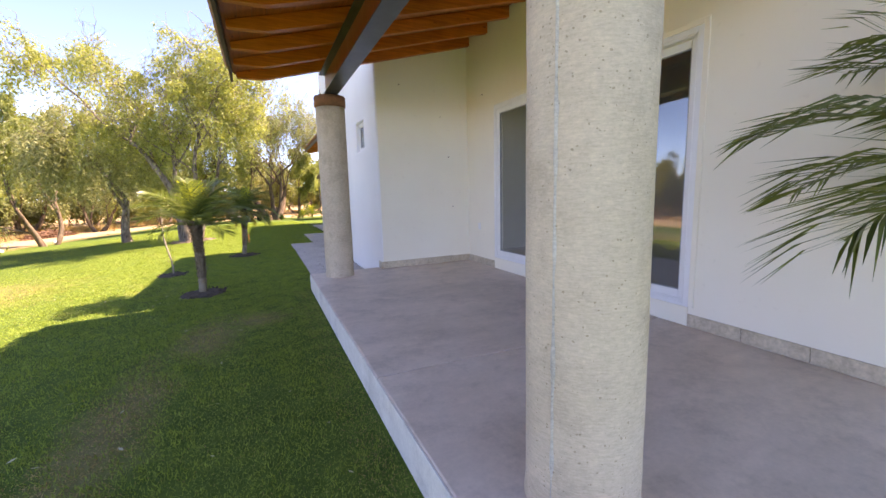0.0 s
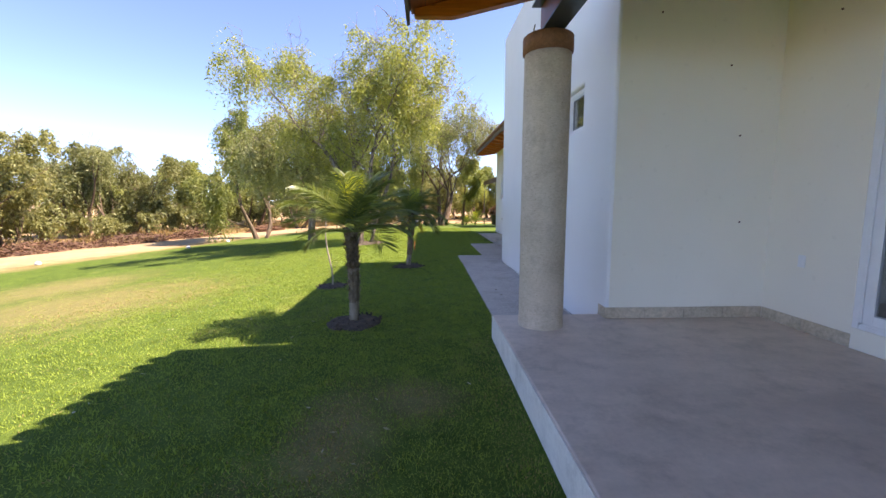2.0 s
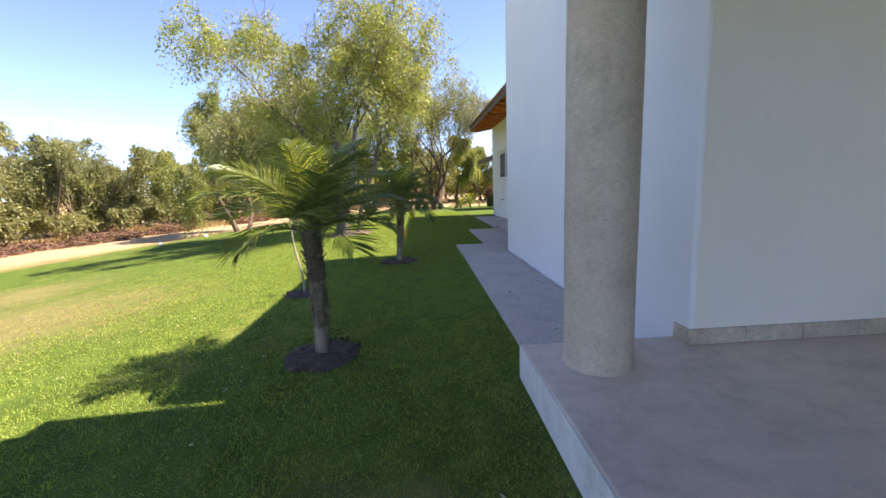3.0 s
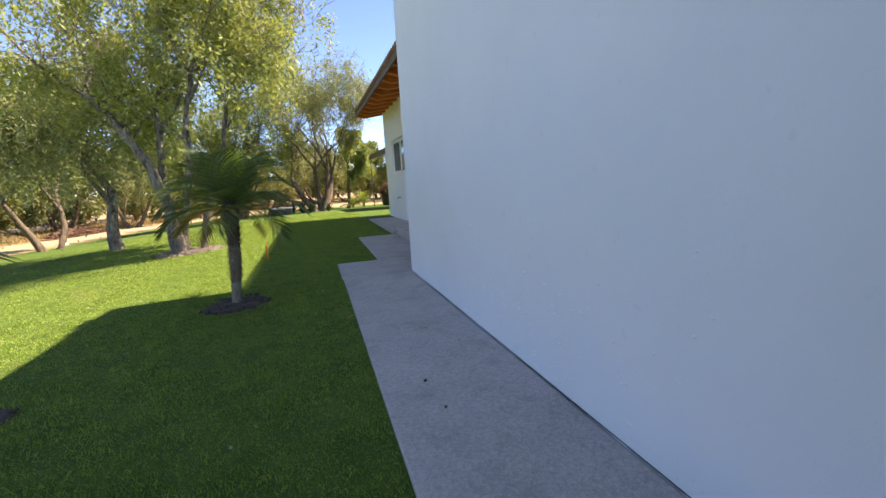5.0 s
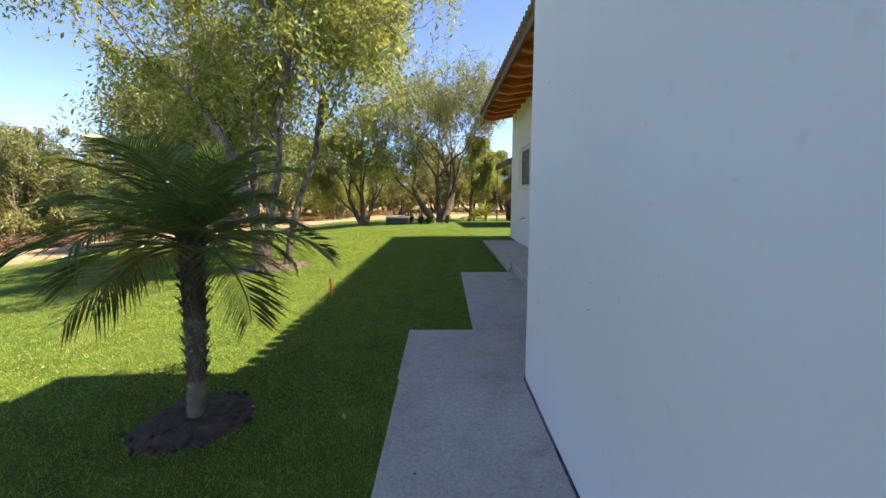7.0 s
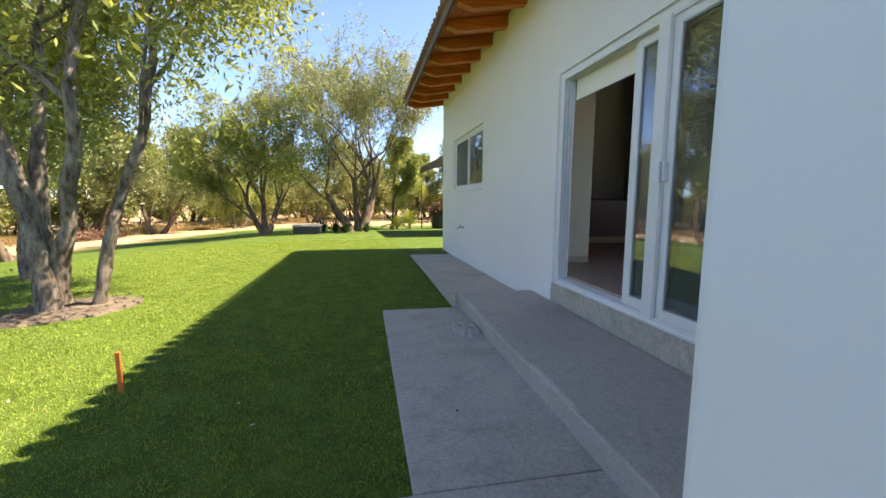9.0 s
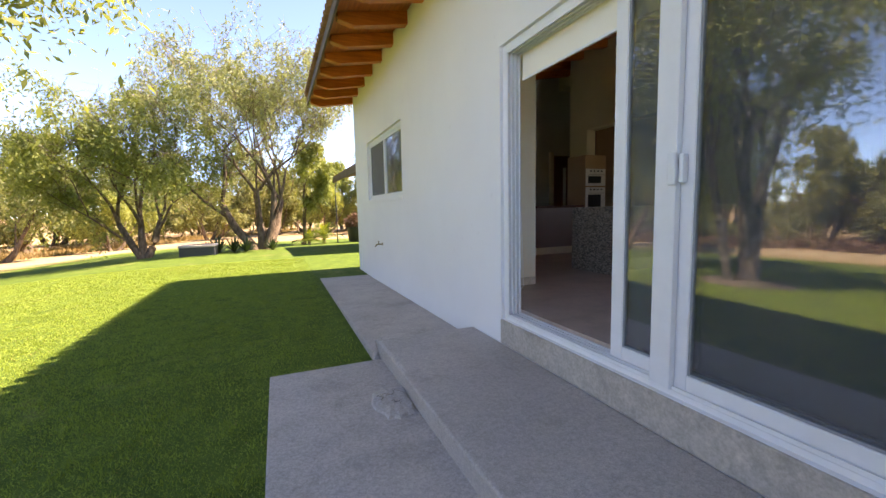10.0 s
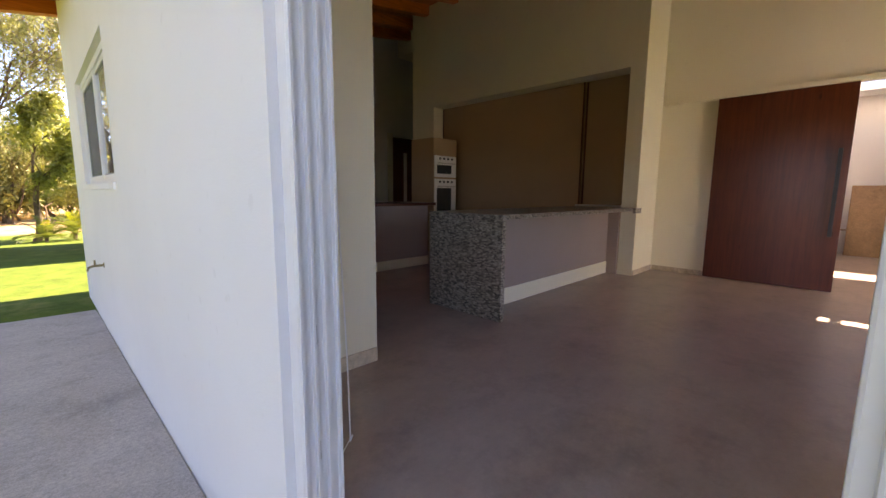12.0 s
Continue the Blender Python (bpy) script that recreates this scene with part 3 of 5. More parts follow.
def roof(name, f, slope, tip, x_full, x1, y0, y1, rafters, width, depth, label):
    deck = bmesh.new()
    n = int((x1 - tip) / 0.14)
    for i in range(n):
        sloped(deck, f, tip - 0.03 + i * 0.14, tip - 0.03 + i * 0.14 + 0.135, y0, y1, depth + 0.002, depth + 0.03)
    ob = structure(name, deck, DECK_WOOD, label, "roof")
    part("roof_sheet", sloped(bmesh.new(), f, tip - 0.05, x1, y0, y1, depth + 0.032, depth + 0.07), TILE_MAT, ob)
    fas = bmesh.new()
    sloped(fas, f, tip - 0.075, tip - 0.045, y0 - 0.01, y1 + 0.01, depth - 0.09, depth + 0.06)
    part("fascia", fas, FASCIA_WOOD, ob, "weathered dark fascia board")
    me = rafter_mesh(f, tip, x_full, x1, width, depth, "rafter", BEAM_WOOD)
    for y in rafters:
        piece("rafter", me, ob, pose(0, y, 0))
    tile = clay_tile_mesh()
    tilt = math.degrees(math.atan(slope))
    k = int((y1 - y0) / 0.19)
    for i in range(k):
        y = y0 + 0.1 + i * 0.19
        for row in range(2):
            x = tip - 0.12 + row * 0.36
            piece("roof_tile", tile, ob, pose(x, y + random.uniform(-0.008, 0.008), f(x) + depth + 0.075 + row * 0.012, 0, -tilt, random.uniform(-2, 2)))
    return ob


roof("roof_patio", ROOF1, 0.25, -0.83, -0.44, 7.1, -6.62, -0.186, [-0.26 - 0.64 * i for i in range(10)], 0.09, 0.16, "varnished pine boarded patio roof under clay tiles")
roof("roof_house", ROOF2, 0.17, 1.84, 2.08, 8.57, 5.76, 16.56, [16.42 - 0.73 * i for i in range(15)], 0.13, 0.18, "orange varnished pine roof under clay tiles")

# steel beam on the columns
beam = thing("steel_beam", 0.45, -0.10, 3.085, "dark painted steel beam resting on the round columns", "beam")
top = ROOF1(0.35) - 3.085 - 0.004
part("lower_flange", boxed(-0.10, 0.10, -6.45, 0.0, 0.0, 0.016), STEEL, beam)
# the web is coloured redder than the flanges
part("web", boxed(-0.008, 0.008, -6.44, -0.002, 0.016, top - 0.016), BEAM_RED_BROWN, beam, "red-brown steel web")
part("upper_flange", boxed(-0.10, 0.10, -6.45, 0.0, top - 0.016, top), STEEL, beam)


def round_column(x, y, rad=0.222, seamed=False):
    th = thing("column", x, y, ZS, "round pitted cast concrete column with a terracotta cap", "column", "patio columns")
    bm = bmesh.new()
    sides, rings = 40, 30
    rows = []
    for j in range(rings + 1):
        z = 2.65 * j / rings
        row = []
        for i in range(sides):
            a = 2 * math.pi * i / sides
            r = rad + 0.004 * noise.noise((math.cos(a) * 2, math.sin(a) * 2, z * 1.3)) + 0.0025 * noise.noise((math.cos(a) * 7, math.sin(a) * 7, z * 6))
            if j == 0:
                r += 0.006
            row.append(bm.verts.new((math.cos(a) * r, math.sin(a) * r, z)))
        rows.append(row)
    for a, b in zip(rows, rows[1:]):
        for i in range(sides):
            bm.faces.new((a[i], a[(i + 1) % sides], b[(i + 1) % sides], b[i]))
    bm.faces.new(rows[-1])
    part("shaft", bm, COLUMN_MAT, th, "", True)
    seam = bmesh.new()
    prev = None
    for j in range(60):
        z = 0.01 + 2.62 * j / 59
        a = radians(199)
        w = 0.006 + 0.007 * noise.noise((z * 8, 0.3, x))
        out = rad + 0.008 + 0.003 * noise.noise((z * 15, 2.3, x))
        row = [seam.verts.new((math.cos(a + s * w / rad) * (out if s == 0 else rad - 0.004), math.sin(a + s * w / rad) * (out if s == 0 else rad - 0.004), z)) for s in (-1.4, 0, 1.4)]
        if prev:
            for k in range(2):
                seam.faces.new((prev[k], prev[k + 1], row[k + 1], row[k]))
        prev = row
    if seamed:
        part("mould_seam", seam, PATIO_EDGE, th, "ragged pale casting seam", True)
    cap = bmesh.new()
    bmesh.ops.create_cone(cap, cap_ends=True, segments=36, radius1=rad + 0.016, radius2=rad + 0.016, depth=0.165, matrix=Matrix.Translation((0, 0, 2.65 + 0.0855)))
    bmesh.ops.bevel(cap, geom=[e for e in cap.edges if abs(e.verts[0].co.z - e.verts[1].co.z) < 0.001], offset=0.012, segments=2, affect="EDGES")
    part("cap", cap, BRICK_CAP, th, "terracotta brick cap", True)
    for k, (dx, dy) in enumerate(((-0.16, -0.08), (-0.12, 0.12))):
        part("tie_rod", tube(bmesh.new(), [Vector((dx, dy, 2.81)), Vector((dx, dy, 2.86)), Vector((dx + 0.01, dy, 2.90))], [0.006] * 3, 6), BRASS, th)
    return th


round_column(0.45, -0.36)
round_column(0.53, -5.80, 0.238, True)


# ---- skirting of the patio ----
def tile_run(parent, axis, fixed, a, b, z0, z1, thick, step):
    """Skirting tiles with open joints along one wall."""
    n = max(1, round(abs(b - a) / step))
    w = abs(b - a) / n
    bm = boxed(0, w - 0.004, 0, thick, 0, z1 - z0, 0.003, 1) if axis == "x" else boxed(0, thick, 0, w - 0.004, 0, z1 - z0, 0.003, 1)
    me = mesh_of(bm, "tile", TRAVERTINE)
    for i in range(n):
        u = min(a, b) + i * w
        piece("tile", me, parent, pose(u, fixed, z0) if axis == "x" else pose(fixed, u, z0))


bb = thing("baseboard", 0, 0, 0, "beige travertine skirting tiles along the patio walls", "skirting", kind="structure")
tile_run(bb, "x", -0.195, BX - 0.012, WX1 - 0.002, ZS + 0.001, 0.378, 0.013, 0.42)
tile_run(bb, "y", BX - 0.013, -0.182, -0.005, ZS + 0.001, 0.378, 0.012, 0.17)
tile_run(bb, "y", WX1 - 0.014, D1[1] + 0.0, -0.20, ZS + 0.001, 0.378, 0.013, 0.45)
tile_run(bb, "y", WX1 - 0.014, -6.5, D1[0], ZS + 0.001, 0.378, 0.013, 0.5)
bb2 = thing("baseboard_house", 0, 0, 0, "low beige skirting along the indoor walls", "skirting", kind="structure")
tile_run(bb2, "x", 10.386, WX2 + 0.165, 3.76, ZF + 0.001, ZF + 0.09, 0.012, 0.42)
tile_run(bb2, "y", 8.426, 8.56, 10.262, ZF + 0.001, ZF + 0.07, 0.012, 0.5)
tile_run(bb2, "x", 10.266, 7.745, 8.42, ZF + 0.001, ZF + 0.07, 0.012, 0.4)

# thresholds under the glass doors
structure("trim_threshold_patio", boxed(WX1 - 0.012, WX1 + 0.10, D1[0], D1[1], ZS + 0.001, D1[2] - 0.001, 0.006), CREAM_WALL, "pale plastered sill under the patio door", "door sill")
structure("trim_threshold_house", boxed(WX2 - 0.014, WX2 + 0.158, D2[0], D2[1], ZT + 0.001, D2[2] - 0.001, 0.008), RISER_MAT, "rough stained concrete sill under the open glass door", "door sill")


# ---- doors and windows ----
def glazed_leaf(name, parent, x, y0, y1, z0, z1, w=0.075, d=0.036, bead=WHITE_FRAME, handle=None, pane=GLASS):
    """One framed pane; x is its outer face."""
    stile = [(y0, y0 + w, z0, z1), (y1 - w, y1, z0, z1), (y0 + w, y1 - w, z0, z0 + w), (y0 + w, y1 - w, z1 - w, z1)]
    bm = bmesh.new()
    for a, b, c, e in stile:
        box(bm, x, x + d, a, b, c, e, 0.004, 1)
    leaf = part(name, bm, WHITE_FRAME, parent)
    seal = bmesh.new()
    s = 0.012
    for a, b, c, e in ((y0 + w, y0 + w + s, z0 + w, z1 - w), (y1 - w - s, y1 - w, z0 + w, z1 - w), (y0 + w + s, y1 - w - s, z0 + w, z0 + w + s), (y0 + w + s, y1 - w - s, z1 - w - s, z1 - w)):
        box(seal, x + 0.008, x + d - 0.008, a, b, c, e)
    part("gasket", seal, GREY_SEAL, leaf)
    g = part("pane", boxed(x + d / 2 - 0.003, x + d / 2 + 0.003, y0 + w + s, y1 - w - s, z0 + w + s, z1 - w - s), pane, leaf)
    if pane == GLASS:
        g.visible_shadow = False
    if handle is not None:
        hy, hz, proud = handle
        hb = bmesh.new()
        if proud:
            box(hb, x - 0.022, x - 0.001, hy - 0.022, hy + 0.022, hz - 0.085, hz + 0.085, 0.008)
            box(hb, x - 0.034, x - 0.02, hy - 0.014, hy + 0.014, hz - 0.05, hz + 0.05, 0.006)
        else:
            for zz0, zz1, yy0, yy1 in ((-0.052, -0.048, -0.012, 0.012), (0.048, 0.052, -0.012, 0.012), (-0.048, 0.048, -0.015, -0.012), (-0.048, 0.048, 0.012, 0.015), (0.008, 0.011, -0.012, 0.012)):
                box(hb, x - 0.0022, x - 0.0005, hy + yy0, hy + yy1, hz + zz0, hz + zz1)
        part("handle", hb, WHITE_FRAME, leaf, "white sliding door pull")
    return leaf


def outer_frame(parent, x, depth, y0, y1, z0, z1, w=0.055, rails=2):
    bm = bmesh.new()
    for a, b, c, e in ((y0, y0 + w, z0, z1), (y1 - w, y1, z0, z1), (y0 + w, y1 - w, z0, z0 + 0.035), (y0 + w, y1 - w, z1 - w, z1)):
        box(bm, x, x + depth, a, b, c, e, 0.004, 1)
    # lips that make the channels of the jambs and rails
    for k in range(rails + 1):
        xx = x + k * (depth - 0.008) / rails
        for a, b, c, e in ((y0 + w, y0 + w + 0.018, z0 + 0.035, z1 - w), (y1 - w - 0.018, y1 - w, z0 + 0.035, z1 - w), (y0 + w, y1 - w, z0 + 0.035, z0 + 0.055), (y0 + w, y1 - w, z1 - w - 0.018, z1 - w)):
            box(bm, xx, xx + 0.008, a, b, c, e)
    return part("window_frame", bm, WHITE_FRAME, parent)


door1 = thing("door_1", WX1, -2.76, D1[2], "closed white-framed sliding glass door on the patio", "glass door", kind="structure")


door1.location = (0, 0, 0)
outer_frame(door1, WX1 - 0.012, 0.115, *D1)
trim = bmesh.new()
for a, b, c, e in ((D1[0] - 0.05, D1[0], D1[2], D1[3] + 0.05), (D1[1], D1[1] + 0.05, D1[2], D1[3] + 0.05), (D1[0], D1[1], D1[3], D1[3] + 0.05)):
    box(trim, WX1 - 0.014, WX1 + 0.003, a, b, c, e, 0.004, 1)
part("casing", trim, CREAM_WALL, door1)
glazed_leaf("sliding_leaf", door1, WX1 + 0.004, -2.73, D1[1] - 0.055, D1[2] + 0.04, D1[3] - 0.055, w=0.092, handle=(-1.24, 1.62, False))
glazed_leaf("fixed_leaf", door1, WX1 + 0.05, D1[0] + 0.055, -2.64, D1[2] + 0.04, D1[3] - 0.055, w=0.092, handle=None)
part("handle", boxed(WX1 - 0.03, WX1 + 0.003, -2.715, -2.675, 1.54, 1.70, 0.008), WHITE_FRAME, door1, "white sliding door pull")

door2 = thing("door_2", 0, 0, 0, "white-framed sliding glass door, slid half open", "glass door", kind="structure")
outer_frame(door2, WX2 + 0.03, 0.125, *D2, w=0.06, rails=3)
part("mullion", boxed(WX2 + 0.008, WX2 + 0.046, 7.855, 7.975, D2[2] + 0.036, D2[3] - 0.056, 0.005), WHITE_FRAME, door2)
glazed_leaf("fixed_leaf", door2, WX2 + 0.050, D2[0] + 0.055, 7.88, D2[2] + 0.04, D2[3] - 0.055, w=0.088)
part("handle", box(boxed(WX2 - 0.018, WX2 + 0.0075, 7.845, 7.885, 1.52, 1.68, 0.008), WX2 + 0.008, WX2 + 0.045, 7.82, 7.844, 1.53, 1.67, 0.006), WHITE_FRAME, door2, "white sliding door pull")
glazed_leaf("sliding_leaf", door2, WX2 + 0.088, 6.77, 8.335, D2[2] + 0.04, D2[3] - 0.06, w=0.09, handle=(8.29, 1.65, False))
glazed_leaf("screen_leaf", door2, WX2 + 0.126, 6.655, 8.356, D2[2] + 0.04, D2[3] - 0.06, w=0.085, d=0.026, pane=SCREEN)
for z in (0.78, 1.15, 2.45):
    part("latch_keeper", box(boxed(WX2 + 0.074, WX2 + 0.090, D2[1] - 0.059, D2[1] - 0.0555, z - 0.055, z + 0.055, 0.002), WX2 + 0.078, WX2 + 0.086, D2[1] - 0.066, D2[1] - 0.059, z - 0.03, z + 0.03), METAL, door2, "small steel latch keeper")
blind = thing("roller_blind", WX2 + 0.205, 7.85, 2.5, "cream roller blind rolled up above the open door", "blind")
part("fabric", boxed(-0.038, -0.034, -1.6, 1.58, 0.0, 0.24), CREAM_WALL, blind)
part("roll", tube(bmesh.new(), [Vector((-0.01, -1.62, 0.24)), Vector((-0.01, 1.6, 0.24))], [0.03, 0.03], 16), CREAM_WALL, blind)
part("bottom_bar", boxed(-0.045, -0.027, -1.6, 1.58, -0.02, 0.0, 0.004), WHITE_FRAME, blind)
cord = [Vector((WX2 + 0.19, 9.55 + 0.03 * math.sin(i * 0.25), 2.6 - i * 0.1)) for i in range(20)]
cord_th = thing("blind_cord", 0, 0, 0, "thin white blind cord hanging beside the door jamb", "cord")
part("cord", tube(bmesh.new(), cord + [cord[-1] + Vector((0.03, 0.05, -0.06)), cord[-1] + Vector((0.06, 0.02, 0.02))] + [c + Vector((0.05, 0.02, 0)) for c in cord[::-1]], [0.003] * 42, 5), WHITE_FRAME, cord_th)

win2 = thing("window_2", 0, 0, 0, "white two-pane sliding window with a grey insect screen", "window", kind="structure")
outer_frame(win2, WX2 + 0.045, 0.09, *W2, w=0.05)
part("window_sill", boxed(WX2 - 0.02, WX2 + 0.045, W2[0] - 0.03, W2[1] + 0.03, W2[2] - 0.045, W2[2] + 0.012, 0.006), WHITE_WALL, win2, "white plastered sill")
glazed_leaf("sliding_leaf", win2, WX2 + 0.06, W2[0] + 0.05, 13.80, W2[2] + 0.04, W2[3] - 0.05, w=0.055)
glazed_leaf("screen_leaf", win2, WX2 + 0.052, 13.72, W2[1] - 0.05, W2[2] + 0.04, W2[3] - 0.05, w=0.055, pane=SCREEN)
win1 = thing("window_1", 0, 0, 0, "small white-framed window high in the white wall", "window", kind="structure")
outer_frame(win1, BX + 0.05, 0.07, 0.69, 1.31, 2.40, 2.945, w=0.04)
glazed_leaf("sash", win1, BX + 0.06, 0.73, 1.27, 2.435, 2.905, w=0.04)


# ---- kitchen and indoor things ----
def granite(name):
    k = Nodes(name)
    p = k.coords()
    v = k.node("ShaderNodeTexVoronoi")
    v.inputs["Scale"].default_value = 75.0
    k.link(k.scaled(p, 1.0, 0.5, 1.3), v.inputs["Vector"])
    sep = k.node("ShaderNodeSeparateColor")
    k.link(v.outputs["Color"], sep.inputs[0])
    col = k.ramp(sep.outputs[0], (0.0, (0.07, 0.055, 0.045)), (0.35, (0.20, 0.165, 0.13)), (0.7, (0.36, 0.31, 0.25)), (1.0, (0.50, 0.44, 0.36)))
    col = k.mix(col, k.ramp(k.noise(p, 120.0, 3), (0.3, (0.75, 0.75, 0.75)), (0.7, (1.15, 1.15, 1.15))), 0.8, "MULTIPLY")
    return k.finish(col, 0.3)


GRANITE = granite("speckled_granite")
COUNTER_FRONT = plaster("counter_plaster", (0.40, 0.32, 0.29), (0.36, 0.285, 0.255), 0.1)
CARTON = concrete("brown_cardboard", (0.45, 0.30, 0.18), (0.38, 0.25, 0.145), 50.0, 0.1, 1.5, 0.8, False)

bar = thing("kitchen_bar", 4.915, 10.32, ZF, "plastered kitchen bar with a speckled granite top and end panel", "kitchen counter")
part("worktop", boxed(0.051, 2.822, -0.02, 0.82, 0.845, 0.885, 0.004), GRANITE, bar, "speckled brown granite worktop")
part("worktop_return", boxed(2.70, 2.90, -0.075, -0.0405, 0.82, 0.885, 0.004), GRANITE, bar, "granite worktop end wrapped round the pilaster")
part("end_panel", boxed(0.0, 0.05, -0.02, 0.82, 0.002, 0.885, 0.003), GRANITE, bar, "speckled brown granite end panel")
part("front_panel", boxed(0.051, 2.79, 0.30, 0.42, 0.002, 0.844), COUNTER_FRONT, bar)
part("return_panel", boxed(2.792, 2.823, 0.16, 0.42, 0.002, 0.844), COUNTER_FRONT, bar)
part("kickboard", boxed(0.051, 2.79, 0.286, 0.299, 0.002, 0.16, 0.003), INNER_WALL, bar, "pale plastered kickboard")
unit = thing("kitchen_counter", 3.2, 12.70, ZF, "brown plastered kitchen counter with a dark stone top", "kitchen counter")
part("body", boxed(0.0, 3.2, 0.05, 0.6, 0.002, 0.87), COUNTER_FRONT, unit)
part("worktop", boxed(-0.02, 3.32, 0.0, 0.65, 0.872, 0.915, 0.006), DARK_WOOD, unit, "dark polished stone worktop")
part("kickboard", boxed(0.0, 3.2, 0.036, 0.049, 0.002, 0.13, 0.003), INNER_WALL, unit)

tower = thing("oven_tower", 7.53, 13.72, ZF, "tall brown oven cabinet with pale microwave and oven", "oven cabinet")
part("cabinet_body", boxed(-0.28, 0.30, -0.20, 0.38, 0.002, 2.0, 0.004), BROWN_WALL, tower)
for z0, z1, nm in ((1.33, 1.70, "microwave"), (0.62, 1.30, "oven")):
    ap = part(nm, boxed(-0.27, 0.27, -0.225, -0.201, z0, z1, 0.006), WHITE_FRAME, tower, "pale glossy " + nm + " front")
    part("door_glass", boxed(-0.22, 0.14, -0.230, -0.2255, z0 + 0.06, z1 - 0.16, 0.001), BLACK, ap)
    part("handle", tube(bmesh.new(), [Vector((-0.2, -0.23, z1 - 0.13)), Vector((-0.2, -0.265, z1 - 0.13)), Vector((0.2, -0.265, z1 - 0.13)), Vector((0.2, -0.23, z1 - 0.13))], [0.009] * 4, 8), METAL, ap)
    for dx in (-0.15, -0.05, 0.05, 0.15):
        part("knob", tube(bmesh.new(), [Vector((dx, -0.224, z1 - 0.05)), Vector((dx, -0.245, z1 - 0.05))], [0.018, 0.015], 12), BLACK, ap)

for n, (y0, y1, xx) in enumerate(((11.18, 14.02, 7.98), (10.49, 11.165, 8.01))):
    pn = thing("niche_panel", xx, (y0 + y1) / 2, ZF, "large flat brown panel standing in the kitchen niche", "panel", "niche panels")
    part("board", boxed(0.0, 0.028, -(y1 - y0) / 2, (y1 - y0) / 2, 0.002, 2.63, 0.004), BROWN_WALL, pn)
    part("edge_strip", boxed(-0.004, -0.0005, (y1 - y0) / 2 - 0.03, (y1 - y0) / 2, 0.002, 2.63, 0.001), DARK_WOOD, pn, "dark edge strip")
    part("edge_strip", boxed(-0.004, -0.0005, -(y1 - y0) / 2, -(y1 - y0) / 2 + 0.02, 0.002, 2.63, 0.001), DARK_WOOD, pn, "dark edge strip")
ledge = thing("ledge", 7.93, 10.83, 1.40, "narrow white ledge board in the niche", "ledge")
part("board", boxed(-0.1, 0.075, -0.345, 0.34, 0.0, 0.022, 0.003), WHITE_FRAME, ledge)

sl = thing("sliding_door", 8.39, 9.02, ZF, "dark brown veneered sliding door panel, half open", "door")
part("panel", boxed(-0.025, 0.02, -0.62, 0.60, 0.012, 2.225, 0.003), DARK_WOOD, sl)
hd = part("handle", boxed(-0.075, -0.055, -0.56, -0.525, 0.62, 1.56, 0.004), BLACK, sl, "long black bar handle")
for z in (0.72, 1.46):
    part("mount", boxed(-0.055, -0.0255, -0.553, -0.532, z, z + 0.03), BLACK, hd)
rail = thing("door_rail", 8.40, 8.1, 2.745, "pale metal sliding door rail along the wall", "rail")
part("track", boxed(-0.035, 0.038, -2.2, 2.14, 0.0, 0.05, 0.004), INNER_WALL, rail)

hall = thing("hall_door", 8.85, 16.06, ZF, "dark red-brown hall door with a narrow glass strip", "door")
part("leaf", boxed(-0.50, 0.46, -0.012, 0.03, 0.002, 2.33, 0.004), DARK_WOOD, hall)
part("glass_strip", boxed(-0.17, -0.07, -0.018, -0.0125, 0.4, 2.0), WHITE_FRAME, hall, "pale frosted glass strip")
part("jamb", boxed(-0.62, -0.505, -0.03, 0.03, 0.002, 2.42), INNER_WALL, hall)

cb = thing("cardboard_sheet", 12.55, 7.9, ZF, "brown cardboard sheet leaning on the court wall", "cardboard")
sheet = boxed(-0.02, 0.02, -0.9, 0.43, 0.0, 1.25, 0.004)
for v in sheet.verts:
    v.co.x += 0.22 * v.co.z
part("sheet", sheet, CARTON, cb)
for n, (x, y, s) in enumerate(((12.3, 8.62, 0.34), (12.45, 8.95, 0.42))):
    bx = thing("carton", x, y, ZF, "worn red-brown cardboard carton on the floor", "carton", "court cartons")
    part("box", boxed(-s / 2, s / 2, -s / 2, s / 2, 0.0, s * 1.4, 0.006), CARTON, bx)
    part("flap", boxed(-s / 2, s / 2, -s / 2 - 0.12, -s / 2 - 0.002, s * 1.38, s * 1.4), CARTON, bx)


# ---- small fittings on the walls ----
def wall_socket(x, y, z):
    th = thing("wall_socket", x, y, z, "white outdoor socket plate on the patio wall", "socket")
    part("plate", boxed(-0.009, -0.0005, -0.038, 0.038, -0.06, 0.06, 0.003), WHITE_FRAME, th)
    for dz in (-0.025, 0.025):
        part("socket_face", boxed(-0.011, -0.0092, -0.018, 0.018, dz - 0.014, dz + 0.014, 0.001), WHITE_FRAME, th)


wall_socket(WX1, -0.61, 0.936)
tap = thing("garden_tap", WX2, 13.87, 0.785, "small brass garden tap on the white wall", "tap")
part("spout", tube(bmesh.new(), [Vector((-0.001, 0, 0)), Vector((-0.09, 0, 0)), Vector((-0.13, 0, -0.015)), Vector((-0.14, 0, -0.05))], [0.013, 0.013, 0.012, 0.011], 10), BRASS, tap)
part("flange", tube(bmesh.new(), [Vector((-0.001, 0, 0)), Vector((-0.008, 0, 0))], [0.028, 0.026], 14), BRASS, tap)
part("valve", tube(bmesh.new(), [Vector((-0.075, 0, 0.01)), Vector((-0.075, 0, 0.05))], [0.011, 0.008], 8), BRASS, tap)
part("lever", boxed(-0.082, -0.068, -0.045, 0.045, 0.05, 0.058, 0.002), BRASS, tap)
